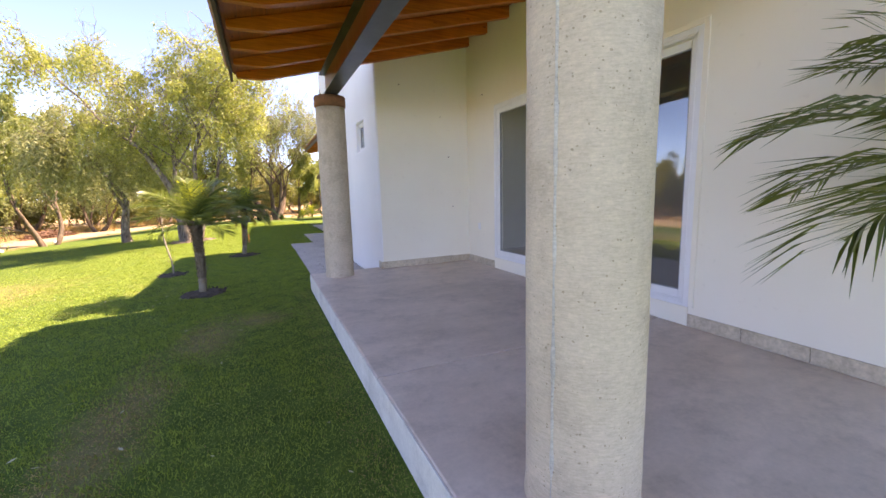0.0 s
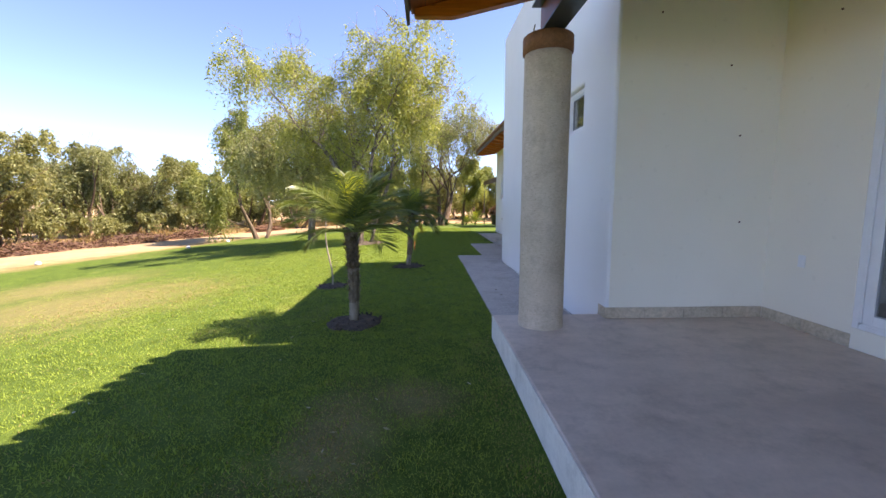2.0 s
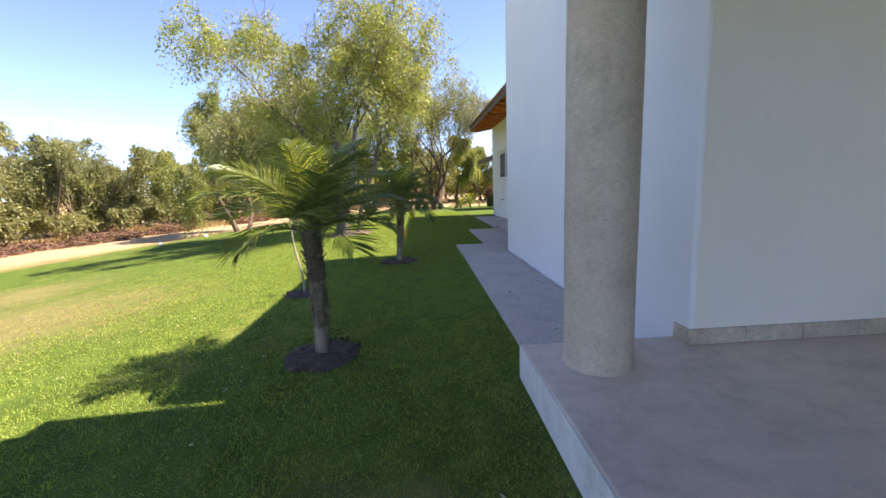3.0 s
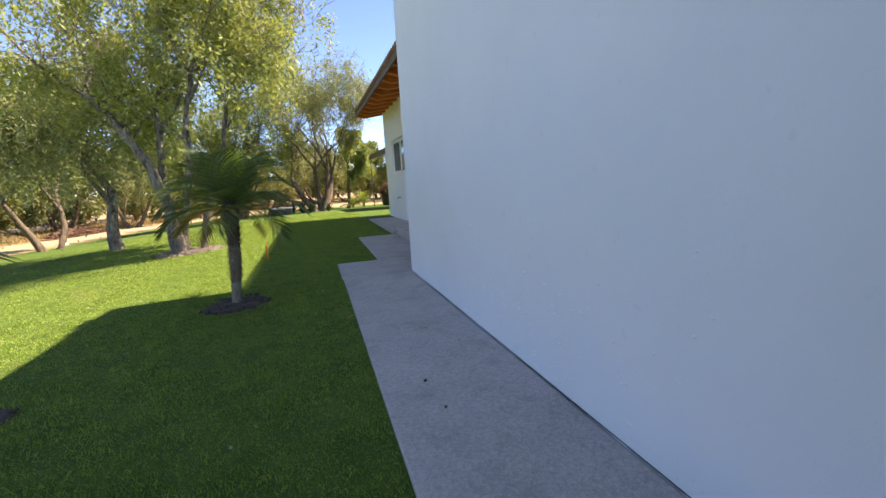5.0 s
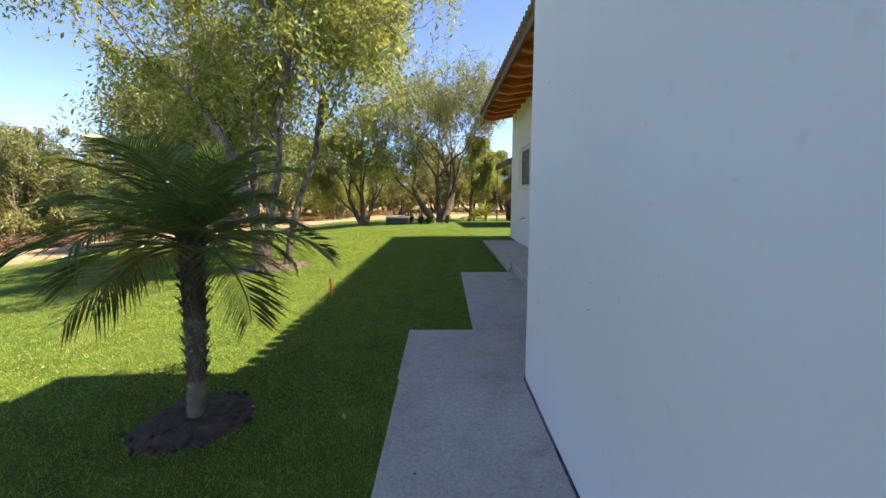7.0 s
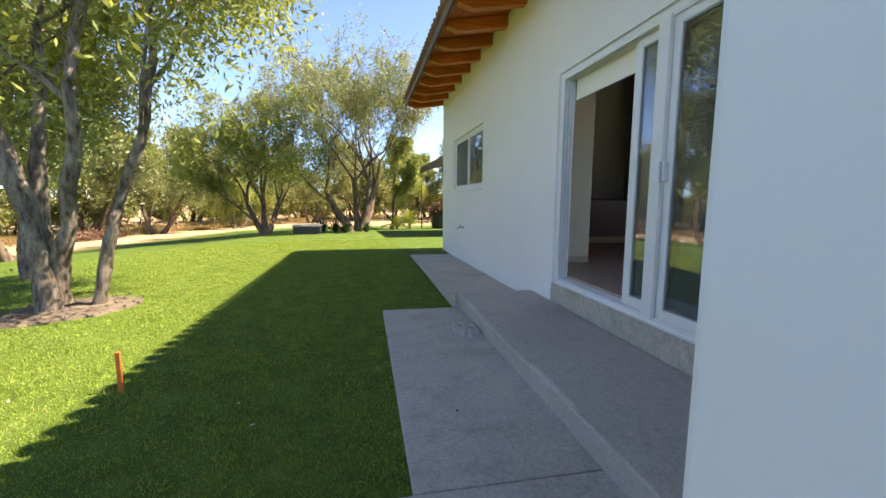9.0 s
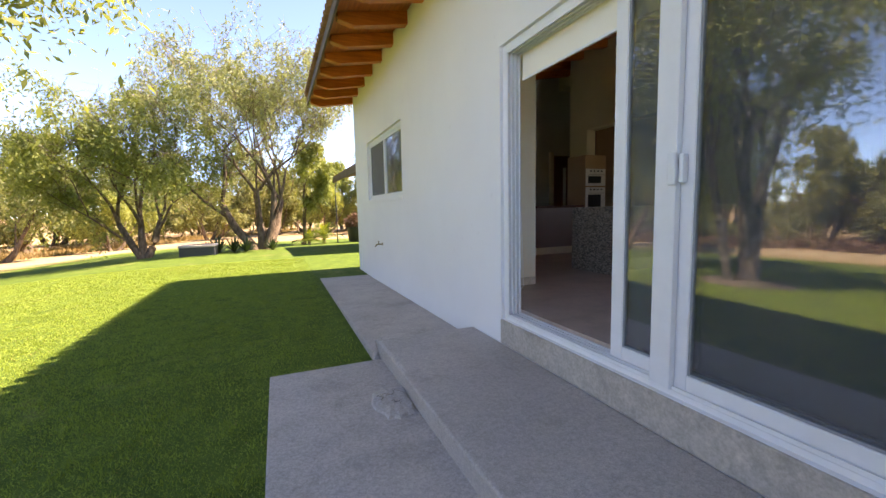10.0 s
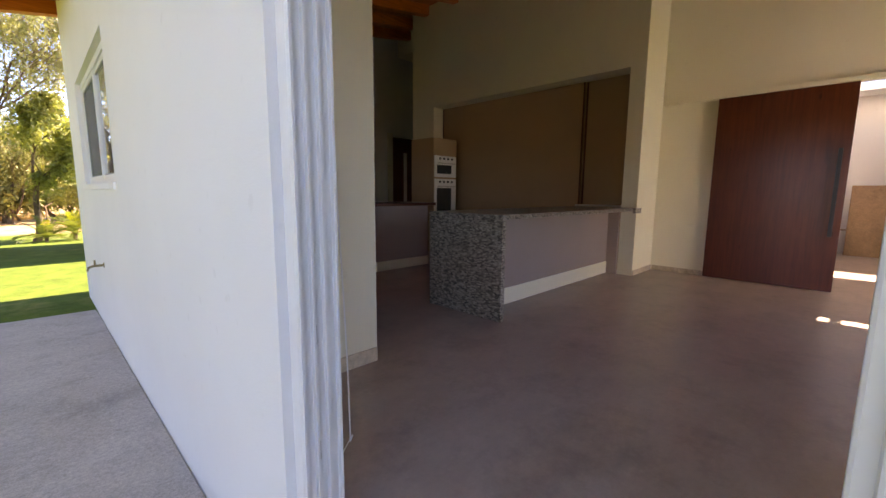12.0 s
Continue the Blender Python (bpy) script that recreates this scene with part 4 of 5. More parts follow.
for x, y, z in ((WX1, -0.75, 3.2), (1.65, -0.181, 3.4), (2.4, -0.181, 2.9), (2.55, -0.181, 2.2), (2.62, -0.181, 1.3), (WX1, -3.2, 3.1)):
    sc = thing("wall_plug", x, y, z, "small brown screw stub fixed in the plaster", "screw", "screw stubs")
    d = Vector((-1, 0, 0)) if x == WX1 else Vector((0, -1, 0))
    part("stub", tube(bmesh.new(), [d * 0.0005, d * 0.012], [0.011, 0.008], 8), RUST_PRIMER, sc)


# ---- plants ----
def quads_mesh(name, verts, mat):
    """verts: n x 4 x 3, one four-cornered leaf each."""
    n = len(verts)
    me = bpy.data.meshes.new(name)
    me.vertices.add(n * 4)
    me.vertices.foreach_set("co", np.ascontiguousarray(verts, dtype=np.float32).ravel())
    me.loops.add(n * 4)
    me.loops.foreach_set("vertex_index", np.arange(n * 4, dtype=np.int32))
    me.polygons.add(n)
    me.polygons.foreach_set("loop_start", np.arange(0, n * 4, 4, dtype=np.int32))
    me.update(calc_edges=True)
    me.materials.append(mat)
    return me


def tris_mesh(name, verts, mat):
    n = len(verts)
    me = bpy.data.meshes.new(name)
    me.vertices.add(n * 3)
    me.vertices.foreach_set("co", np.ascontiguousarray(verts, dtype=np.float32).ravel())
    me.loops.add(n * 3)
    me.loops.foreach_set("vertex_index", np.arange(n * 3, dtype=np.int32))
    me.polygons.add(n)
    me.polygons.foreach_set("loop_start", np.arange(0, n * 3, 3, dtype=np.int32))
    me.update(calc_edges=True)
    me.materials.append(mat)
    return me


def grow(rng, out, tips, p, d, length, radius, depth, most):
    """A limb that wanders, thins and forks."""
    pts, radii = [p.copy()], [radius]
    n = 5
    for i in range(n):
        d = (d + Vector((rng.uniform(-1, 1), rng.uniform(-1, 1), rng.uniform(-0.35, 0.7))) * 0.2).normalized()
        p = p + d * length / n
        pts.append(p.copy())
        radii.append(radius * (1 - 0.42 * (i + 1) / n))
        if depth >= 2:
            tips.append((p.copy(), d.copy()))
    out.append((pts, radii, depth))
    if depth == most:
        return
    for k in range(rng.choice((2, 3, 3)) if depth else 3):
        a = rng.uniform(0, 2 * math.pi)
        spread = rng.uniform(0.45, 0.85)
        side = Vector((math.cos(a), math.sin(a), rng.uniform(-0.15, 0.35)))
        nd = (d * (1 - spread * 0.5) + side * spread).normalized()
        start = pts[-1] if k < 2 else pts[rng.randint(2, n - 1)]
        grow(rng, out, tips, start, nd, length * rng.uniform(0.62, 0.85), radii[-1] * rng.uniform(0.6, 0.8), depth + 1, most)


def tree(x, y, height, spread, seed, leaves, leaf_len, mat, bark_mat, label, trunks=1, radius=0.16, most=4, hang=0.7, clear=0.28, group="pepper trees", stems=None, slim=0.15, lines=None, twigs=0, loose=1.0):
    """A forked tree; lines gives the bends of its main stems where these are known."""
    rng = random.Random(seed)
    nr = np.random.RandomState(seed)
    th = thing("pepper_tree", x, y, ground_z(x, y) - 0.02, label, "tree", group)
    limbs, tips = [], []
    for pts, r in lines or ():
        pts = [Vector(p) for p in pts]
        radii = [r * (1 - 0.5 * i / (len(pts) - 1)) for i in range(len(pts))]
        bends, girth = [], []
        for i in range(len(pts) - 1):
            for f in (0.0, 0.25, 0.5, 0.75):
                q = pts[i].lerp(pts[i + 1], f)
                bends.append(q + noise.noise_vector(q * 2.3 + Vector((r * 90, 0, 0))) * 0.07 * min(1.0, q.z))
                girth.append((radii[i] + (radii[i + 1] - radii[i]) * f) * (1 + 0.28 * noise.noise(q * 3.7 + Vector((0, r * 70, 0)))))
        limbs.append((bends + [pts[-1]], girth + [radii[-1]], 0))
        for i in range(3, len(pts)):
            for k in range(3 if i == len(pts) - 1 else 1):
                a = rng.uniform(0, 2 * math.pi)
                d = (pts[i] - pts[i - 1]).normalized() * 0.7 + Vector((math.cos(a), math.sin(a), rng.uniform(0.0, 0.5))) * 0.65
                grow(rng, limbs, tips, pts[i], d.normalized(), height * clear * rng.uniform(0.85, 1.15), radii[i] * 0.55, 1, most)
    for k in range(0 if lines else trunks):
        a = 2 * math.pi * k / max(trunks, 1) + rng.uniform(-0.4, 0.4)
        lean = 0.0 if trunks == 1 else 0.42
        base = Vector((math.cos(a), math.sin(a), 0)) * (0.14 * trunks if trunks > 1 else 0)
        direction = Vector((math.cos(a) * lean + rng.uniform(-0.2, 0.2), math.sin(a) * lean + rng.uniform(-0.2, 0.2), 1)).normalized()
        if stems:
            bx, by, dx, dy = stems[k]
            base, direction = Vector((bx, by, 0)), Vector((dx, dy, 1)).normalized()
        grow(rng, limbs, tips, base, direction, height * clear, radius * rng.uniform(0.8, 1.05), 0, most)
    tp = np.array([t[0] for t in tips])
    lo = 3.0 if lines else height * clear * 0.6
    zk = (height - 0.4 - lo) / max(tp[:, 2].max() - lo, 0.1)
    rk = spread / np.percentile(np.hypot(tp[:, 0], tp[:, 1]), 92)

    def shape(v):
        w = max(0.0, min(1.0, (v.z - (2.2 if lines else 0.0)) / (height * 0.42)))
        s = 1 + (rk - 1) * w * w * (3 - 2 * w)
        return Vector((v.x * s, v.y * s, v.z if v.z < lo else lo + (v.z - lo) * zk))

    wood = bmesh.new()
    for pts, radii, depth in limbs:
        pts = [shape(p) for p in pts]
        if depth == 0:
            pts.insert(0, pts[0] - Vector((0, 0, 0.15)))
            radii = [radii[0] * 1.45, radii[0] * 1.12, *radii[1:]]
        tube(wood, pts, [max(r, 0.006) for r in radii], 12 if depth == 0 else 6 if depth < 3 else 4, False)
    part("trunk", wood, bark_mat, th, "", True)
    # sprays: each a tuft of strands that hang the same way from one twig
    tp = np.array([shape(t[0]) for t in tips])
    per = 12
    strands = max(1, leaves // per)
    clumps = max(50, int(strands * loose / 17))
    heart = tp[nr.randint(0, len(tp), clumps)] + nr.normal(0, 0.10, (clumps, 3))
    sway = nr.uniform(0, 2 * np.pi, clumps)
    drop = nr.uniform(0.45, 1.35, clumps) * hang
    size = (spread / 3.0) ** 0.5
    pick = (clumps * nr.rand(strands) ** 1.35).astype(int)
    start = heart[pick] + nr.normal(0, 0.115 * size * loose ** 0.6, (strands, 3)) * np.array([1, 1, 0.8])
    az = sway[pick] + nr.normal(0, 0.75, strands)
    flat = np.stack([np.cos(az), np.sin(az), np.zeros(strands)], 1)
    length = drop[pick] * nr.uniform(0.6, 1.1, strands)
    s = (np.arange(per) + 0.5) / per
    down = np.stack([np.zeros(strands), np.zeros(strands), -np.ones(strands)], 1)
    pos = start[:, None] + length[:, None, None] * (flat[:, None] * (0.36 * np.sin(s * 1.9))[None, :, None] + down[:, None] * (0.05 * s + 0.85 * s ** 2)[None, :, None])
    pos = pos.reshape(-1, 3) + nr.normal(0, 0.018, (strands * per, 3))
    n = len(pos)
    la = nr.normal(0, 1, (n, 3)) * np.array([1, 1, 0.5]) + np.array([0, 0, -0.85])
    la /= np.linalg.norm(la, axis=1)[:, None]
    wa = np.cross(la, nr.normal(0, 1, (n, 3)))
    wa /= np.linalg.norm(wa, axis=1)[:, None] + 1e-6
    ll = leaf_len * nr.uniform(0.6, 1.3, n)[:, None]
    ww = ll * slim
    quad = np.stack([pos, pos + la * ll * 0.45 + wa * ww, pos + la * ll, pos + la * ll * 0.45 - wa * ww], 1)
    crown = new("crown", quads_mesh("crown", quad, mat))
    crown.parent = th
    if twigs:
        fine = bmesh.new()
        for i in range(twigs):
            p = Vector(tp[nr.randint(0, len(tp))])
            d = Vector((nr.normal(), nr.normal(), nr.normal() * 0.6 + 0.1)).normalized()
            pts = [p]
            for j in range(3):
                d = (d + Vector(nr.normal(0, 0.35, 3))).normalized()
                pts.append(pts[-1] + d * nr.uniform(0.12, 0.32))
            tube(fine, pts, [0.007, 0.005, 0.004, 0.002], 3, False)
        tagged(part("twig_spray", fine, TWIG, th), "bare grey-brown twigs", kind="stuff")
    return th


def frond_mesh(rng, length, rise, bend, pairs, leaf, mat, name="frond", blade=0.0062):
    """A feather leaf: an arching rib with two rows of narrow folded leaflets."""
    bm = bmesh.new()
    pts = []
    p, ang = Vector((0, 0, 0)), rise
    n = 14
    for i in range(n + 1):
        pts.append(p.copy())
        p = p + Vector((math.cos(ang), 0, math.sin(ang))) * length / n
        ang -= bend / n * (0.5 + i / n)
    tube(bm, pts, [0.011 * (1 - 0.85 * i / n) + 0.0015 for i in range(n + 1)], 5, False)
    for i in range(pairs):
        s = 0.14 + 0.86 * i / pairs
        f = s * n
        j = min(int(f), n - 1)
        q = pts[j].lerp(pts[j + 1], f - j)
        d = (pts[j + 1] - pts[j]).normalized()
        up = Vector((-d.z, 0, d.x))
        l = leaf * (0.45 + 0.9 * math.sin(math.pi * min(1.0, s * 0.85 + 0.1))) * rng.uniform(0.85, 1.1)
        for sgn in (-1, 1):
            a = (Vector((0, sgn, 0)) * 0.85 + d * (0.5 + 0.5 * s) + up * rng.uniform(0.02, 0.30)).normalized()
            tip = q + a * l + Vector((0, 0, -0.18 * l * rng.uniform(0.3, 1.6)))
            mid = q + a * l * 0.5
            w = d * blade + up * blade * 0.42
            v = [bm.verts.new(c) for c in (q - w * 0.5, q + w * 0.5, mid + w, tip, mid - w)]
            bm.faces.new(v)
    return mesh_of(bm, name, mat)


def palm(x, y, trunk_h, r0, r1, crown_len, fronds, seed, label, z=None, young=2, bare=0.24, droop=0.0, blade=0.0062, old=0):
    rng = random.Random(seed)
    th = thing("palm_tree", x, y, ground_z(x, y) - 0.02 if z is None else z, label, "palm tree", "young palms")
    for z0, z1, mat, nm in ((0.0, trunk_h * bare, PALM_PALE, "lower_trunk"), (trunk_h * bare, trunk_h * (bare + 0.34), PALM_MID, "middle_trunk"), (trunk_h * (bare + 0.34), trunk_h, PALM_BARK, "upper_trunk")):
        bm = bmesh.new()
        core = [Vector((0.012 * math.sin(zz * 3), 0.01 * math.cos(zz * 2.3), zz)) for zz in np.linspace(z0 - 0.02, z1, 9)]
        rad = [r0 + (r1 - r0) * max(0, c.z / trunk_h) for c in core]
        tube(bm, core, rad, 14, True)
        rows = int((z1 - z0) / 0.045)
        for j in range(rows):
            zz = z0 + (j + 0.5) * 0.045
            rr = r0 + (r1 - r0) * zz / trunk_h
            for i in range(9):
                a = 2 * math.pi * (i + 0.5 * (j % 2)) / 9 + rng.uniform(-0.08, 0.08)
                lift = (0.008 if mat is PALM_PALE else 0.024 if mat is PALM_MID else 0.032) * rng.uniform(0.6, 1.5)
                c, t = Vector((math.cos(a), math.sin(a), 0)), Vector((-math.sin(a), math.cos(a), 0))
                o = Vector((0.012 * math.sin(zz * 3), 0.01 * math.cos(zz * 2.3), zz))
                w = rr * 0.33
                v = [bm.verts.new(o + q) for q in (c * (rr - 0.006) - t * w + Vector((0, 0, -0.02)), c * (rr - 0.006) + t * w + Vector((0, 0, -0.02)), c * (rr + lift) + t * w * 0.45 + Vector((0, 0, 0.025)), c * (rr + lift) - t * w * 0.45 + Vector((0, 0, 0.025)), c * (rr - 0.01) + Vector((0, 0, 0.05)))]
                bm.faces.new((v[0], v[1], v[2], v[3]))
                bm.faces.new((v[3], v[2], v[4]))
        part(nm, bm, mat, th, "grey scarred trunk" if mat is PALM_PALE else "brown husky trunk" if mat is PALM_MID else "dark shaggy trunk")
    kinds = []
    for k in range(6):
        lev = k / 5
        kinds.append(frond_mesh(rng, crown_len * rng.uniform(0.85, 1.1) * (1 + 0.012 * droop * lev), radians(75 - (54 + droop) * lev), radians(50 + 22 * lev + 1.2 * droop), 44, crown_len * 0.34, PALM_LEAF, blade=blade))
    faded = frond_mesh(rng, crown_len * 1.05, radians(12 - droop), radians(75), 40, crown_len * 0.32, PALM_OLD, blade=blade)
    for i in range(old):
        piece("old_frond", faded, th, pose(0, 0, trunk_h - 0.1, rng.uniform(-14, 14), rng.uniform(-6, 6), 62 + i * 97))
    ymesh = frond_mesh(rng, crown_len * 0.74, radians(84), radians(25), 36, crown_len * 0.24, PALM_YOUNG)
    for i in range(fronds):
        lev = (i + 0.5) / fronds
        me = kinds[min(5, int(lev * 6))]
        piece("frond", me, th, pose(0, 0, trunk_h - 0.02 - 0.08 * lev, rng.uniform(-14, 14), rng.uniform(-6, 6), i * 137.5 + rng.uniform(-12, 12)))
    for i in range(young):
        piece("young_frond", ymesh, th, pose(0, 0, trunk_h, 0, 0, 70 + 150 * i))
    return th


def soil_ring(x, y, r, mat, label, seed):
    """A raised bed of loose clods round a stem."""
    rng = random.Random(seed)
    bm = bmesh.new()
    rows = []
    for j in range(6):
        row = []
        for i in range(28):
            a = 2 * math.pi * i / 28
            rr = r * (j + 0.001) / 5 * (1 + 0.16 * noise.noise((math.cos(a) * 1.7, math.sin(a) * 1.7, seed)))
            px, py = x + math.cos(a) * rr, y + math.sin(a) * rr
            row.append(bm.verts.new((px, py, ground_z(px, py) + (0.03 * (1 - (j / 5) ** 3) + 0.018 * noise.noise((px * 14, py * 14, seed)) + 0.004 if j < 5 else -0.02))))
        rows.append(row)
    for a, b in zip(rows, rows[1:]):
        for i in range(28):
            bm.faces.new((a[i], a[(i + 1) % 28], b[(i + 1) % 28], b[i]))
    for k in range(int(120 * r)):
        a, rr = rng.uniform(0, 6.28), r * math.sqrt(rng.random()) * 0.98
        px, py = x + math.cos(a) * rr, y + math.sin(a) * rr
        s = rng.uniform(0.012, 0.03)
        bmesh.ops.create_icosphere(bm, subdivisions=1, radius=s, matrix=pose(px, py, ground_z(px, py) + 0.025, rng.uniform(0, 180), rng.uniform(0, 180)) @ Matrix.Diagonal((1, 0.7, 0.6, 1)))
    return tagged(part("soil_bed", bm, mat), label, "soil", kind="stuff")


PALM1, PALM2, SAPLING, TREE_B = (-1.662, 0.69), (-1.185, 5.18), (-2.48, 3.03), (-3.36, 11.10)
soil_ring(*PALM1, 0.38, MULCH, "ring of dark loose soil round the palm", 3)
soil_ring(*PALM2, 0.41, MULCH, "ring of dark loose soil round the palm", 5)
soil_ring(*SAPLING, 0.30, MULCH, "ring of dark loose soil round the sapling", 7)
soil_ring(-3.2, 11.15, 0.84, PALE_SOIL, "bare pale soil bed round the tree trunks", 9)
palm(*PALM1, 1.25, 0.056, 0.082, 0.84, 22, 11, "young feather palm with a bright yellow-green centre on the lawn")
palm_b = palm(*PALM2, 1.30, 0.05, 0.078, 0.77, 28, 23, "young feather palm with a slim husky trunk and drooping fronds", young=1, droop=11, old=3, blade=0.005)
palm_b.matrix_basis = pose(*PALM2, ground_z(*PALM2) - 0.02, 0, 4.5, 0)     # leans a little towards the house
palm(2.35, -6.95, 1.55, 0.06, 0.085, 1.48, 27, 31, "feather palm growing beside the end of the patio", young=1, blade=0.0085)
soil_ring(2.35, -6.95, 0.3, MULCH, "ring of dark loose soil round the palm", 13)
sap = thing("sapling", *SAPLING, ground_z(*SAPLING), "thin bare white-stemmed sapling on the lawn", "sapling")
part("stem", tube(bmesh.new(), [Vector((0.03 * math.sin(i * 0.9) - 0.012 * i, 0.02 * math.cos(i * 1.3), 0.16 * i - 0.02)) for i in range(10)], [0.017 - 0.0008 * i for i in range(10)], 8), PALM_PALE, sap)
rngs = random.Random(4)
tw = bmesh.new()
for i in range(9):
    z = 0.08 + 0.06 * i
    a = rngs.uniform(0, 6.28)
    tube(tw, [Vector((0, 0, z)), Vector((math.cos(a) * 0.06, math.sin(a) * 0.06, z + 0.06)), Vector((math.cos(a) * 0.1, math.sin(a) * 0.1, z + 0.13))], [0.004, 0.003, 0.002], 4)
part("twigs", tw, PALE_BARK, sap)

stake = thing("marker_stake", -1.13, 8.36, ground_z(-1.13, 8.36), "small orange wooden marker stake in the lawn", "stake")
part("stake", boxed(-0.016, 0.016, -0.01, 0.01, -0.05, 0.30, 0.003), plain("orange_paint", (0.62, 0.16, 0.03), 0.6), stake)

# trees that stand apart
tree(*TREE_B, 8.6, 3.6, 41, 62000, 0.122, LEAF, PALE_BARK, "tall airy pepper tree with leaning forked trunks in a soil bed", 4, 0.14, 4, 1.7, 0.23, slim=0.17, loose=0.9, twigs=1300, lines=(
    (((0.02, 0.0, 0.0), (-0.06, 0.05, 0.7), (-0.22, 0.1, 1.5), (-0.42, 0.1, 2.2), (-0.85, 0.15, 3.0), (-1.5, 0.2, 3.9)), 0.15),
    (((-0.16, 0.22, 0.0), (-0.22, 0.3, 0.9), (-0.28, 0.45, 1.9), (-0.2, 0.6, 2.9), (-0.25, 0.7, 3.9)), 0.12),
    (((0.06, 0.08, 0.25), (0.18, 0.1, 0.9), (0.40, 0.0, 1.7), (0.52, -0.1, 2.6), (0.62, -0.05, 3.5), (0.85, 0.0, 4.4)), 0.105),
    (((0.46, 0.15, 0.0), (0.60, 0.2, 0.7), (0.78, 0.2, 1.45), (1.12, 0.15, 2.2), (1.35, 0.05, 2.9), (1.5, 0.0, 3.6)), 0.085)))
tree(-11.4, 21.9, 9.0, 2.9, 52, 44000, 0.18, LEAF, BARK, "rounded weeping pepper tree beside the dirt road", 2, 0.16, 4, 1.7, 0.2)
tree(0.25, 27.4, 10.2, 5.0, 63, 48000, 0.155, LEAF_GREY, BARK, "large spreading tree with dark forked trunks", 4, 0.25, 5, 0.8, 0.2, twigs=1500, loose=2.5, stems=((-0.3, 0.0, -0.42, 0.05), (0.0, 0.1, 0.02, 0.1), (0.22, -0.05, 0.12, -0.1), (0.3, 0.1, 0.5, 0.1)))
tree(-4.4, 27.3, 8.2, 4.0, 74, 42000, 0.165, LEAF, BARK, "low broad pepper tree forking close to the ground", 3, 0.21, 5, 1.7, 0.16, twigs=600, loose=1.3, stems=((-0.07, 0.0, -0.55, 0.05), (0.0, 0.04, 0.05, 0.15), (0.08, 0.0, 0.62, 0.1)))
tree(-6.2, 15.0, 6.8, 3.0, 85, 38000, 0.15, LEAF_GREY, PALE_BARK, "grey-green weeping pepper tree with a pale trunk", 1, 0.19, 5, 2.5, 0.25, twigs=400, loose=1.6)
tree(2.3, 31.0, 6.5, 2.6, 96, 14000, 0.22, LEAF, BARK, "small light green tree behind the house", 1, 0.16, 4, 0.8, 0.3)

# the wood on the far side of the road
makers = [tree(-25.5, 17.0, 7.4, 4.8, 107, 19500, 0.23, LEAF_OLIVE, BARK, "dense olive-green tree at the edge of the wood", 3, 0.2, 4, 1.5, 0.13, "roadside trees"),
          tree(-26.0, 26.0, 8.0, 4.6, 118, 19500, 0.235, LEAF_GREY, BARK, "rounded grey-green tree at the edge of the wood", 2, 0.22, 4, 1.6, 0.13, "roadside trees"),
          tree(-21.5, 33.0, 7.8, 4.4, 129, 19500, 0.235, LEAF, BARK, "weeping pepper tree at the edge of the wood", 2, 0.22, 4, 1.8, 0.13, "roadside trees")]
rngt = random.Random(8)
spots = [(-26, -14), (-29, -7), (-25, -1), (-30, 3), (-26, 7), (-31, 11), (-30, 19), (-25, 20), (-33, 26), (-23.5, 27), (-29, 31), (-25, 37), (-19, 39), (-31, 40), (-16, 45), (-22, 46), (-12, 51), (-18, 54), (-7, 56), (-12, 60), (-1, 60), (4, 57), (-6, 64), (9, 60), (2, 66), (14, 56), (-27, 52), (-35, 34), (-36, 14), (-35, 3), (-34, -8), (18, 48), (12, 46), (-9.5, 40.5), (-13.5, 36.5), (-4.5, 47), (0.5, 52.5), (6, 51)]
for i, (x, y) in enumerate(spots):
    s = rngt.uniform(0.68, 1.2) * (1.25 if y > 44 else 1.0)
    copy_thing(makers[(i * 2 + i // 3) % 3], pose(x, y, ground_z(x, y) - 0.05, 0, 0, rngt.uniform(0, 360)) @ Matrix.Diagonal((s, s, s * rngt.uniform(0.9, 1.1), 1)))


# undergrowth at the foot of the wood
bush = tree(-23.8, 12.0, 2.6, 2.3, 133, 4200, 0.26, LEAF_OLIVE, BARK, "low olive-green bush at the edge of the wood", 1, 0.06, 3, 0.8, 0.2, "roadside bushes")
bush.name = "bush"
tagged(bush, category="bush")
for i in range(34):
    y = -12 + i * 1.9 + rngt.uniform(-0.8, 0.8)
    x = road_x(y) - rngt.uniform(5.5, 13.0)
    s = rngt.uniform(0.7, 1.5)
    copy_thing(bush, pose(x, y, ground_z(x, y) - 0.05, 0, 0, rngt.uniform(0, 360)) @ Matrix.Diagonal((s, s, s, 1)))

for i in range(13):
    x, y = -15 + i * 2.6 + rngt.uniform(-0.8, 0.8), 54.5 + rngt.uniform(-2.5, 2.5)
    s = rngt.uniform(1.3, 2.0)
    copy_thing(bush, pose(x, y, ground_z(x, y) - 0.05, 0, 0, rngt.uniform(0, 360)) @ Matrix.Diagonal((s, s, s, 1)))

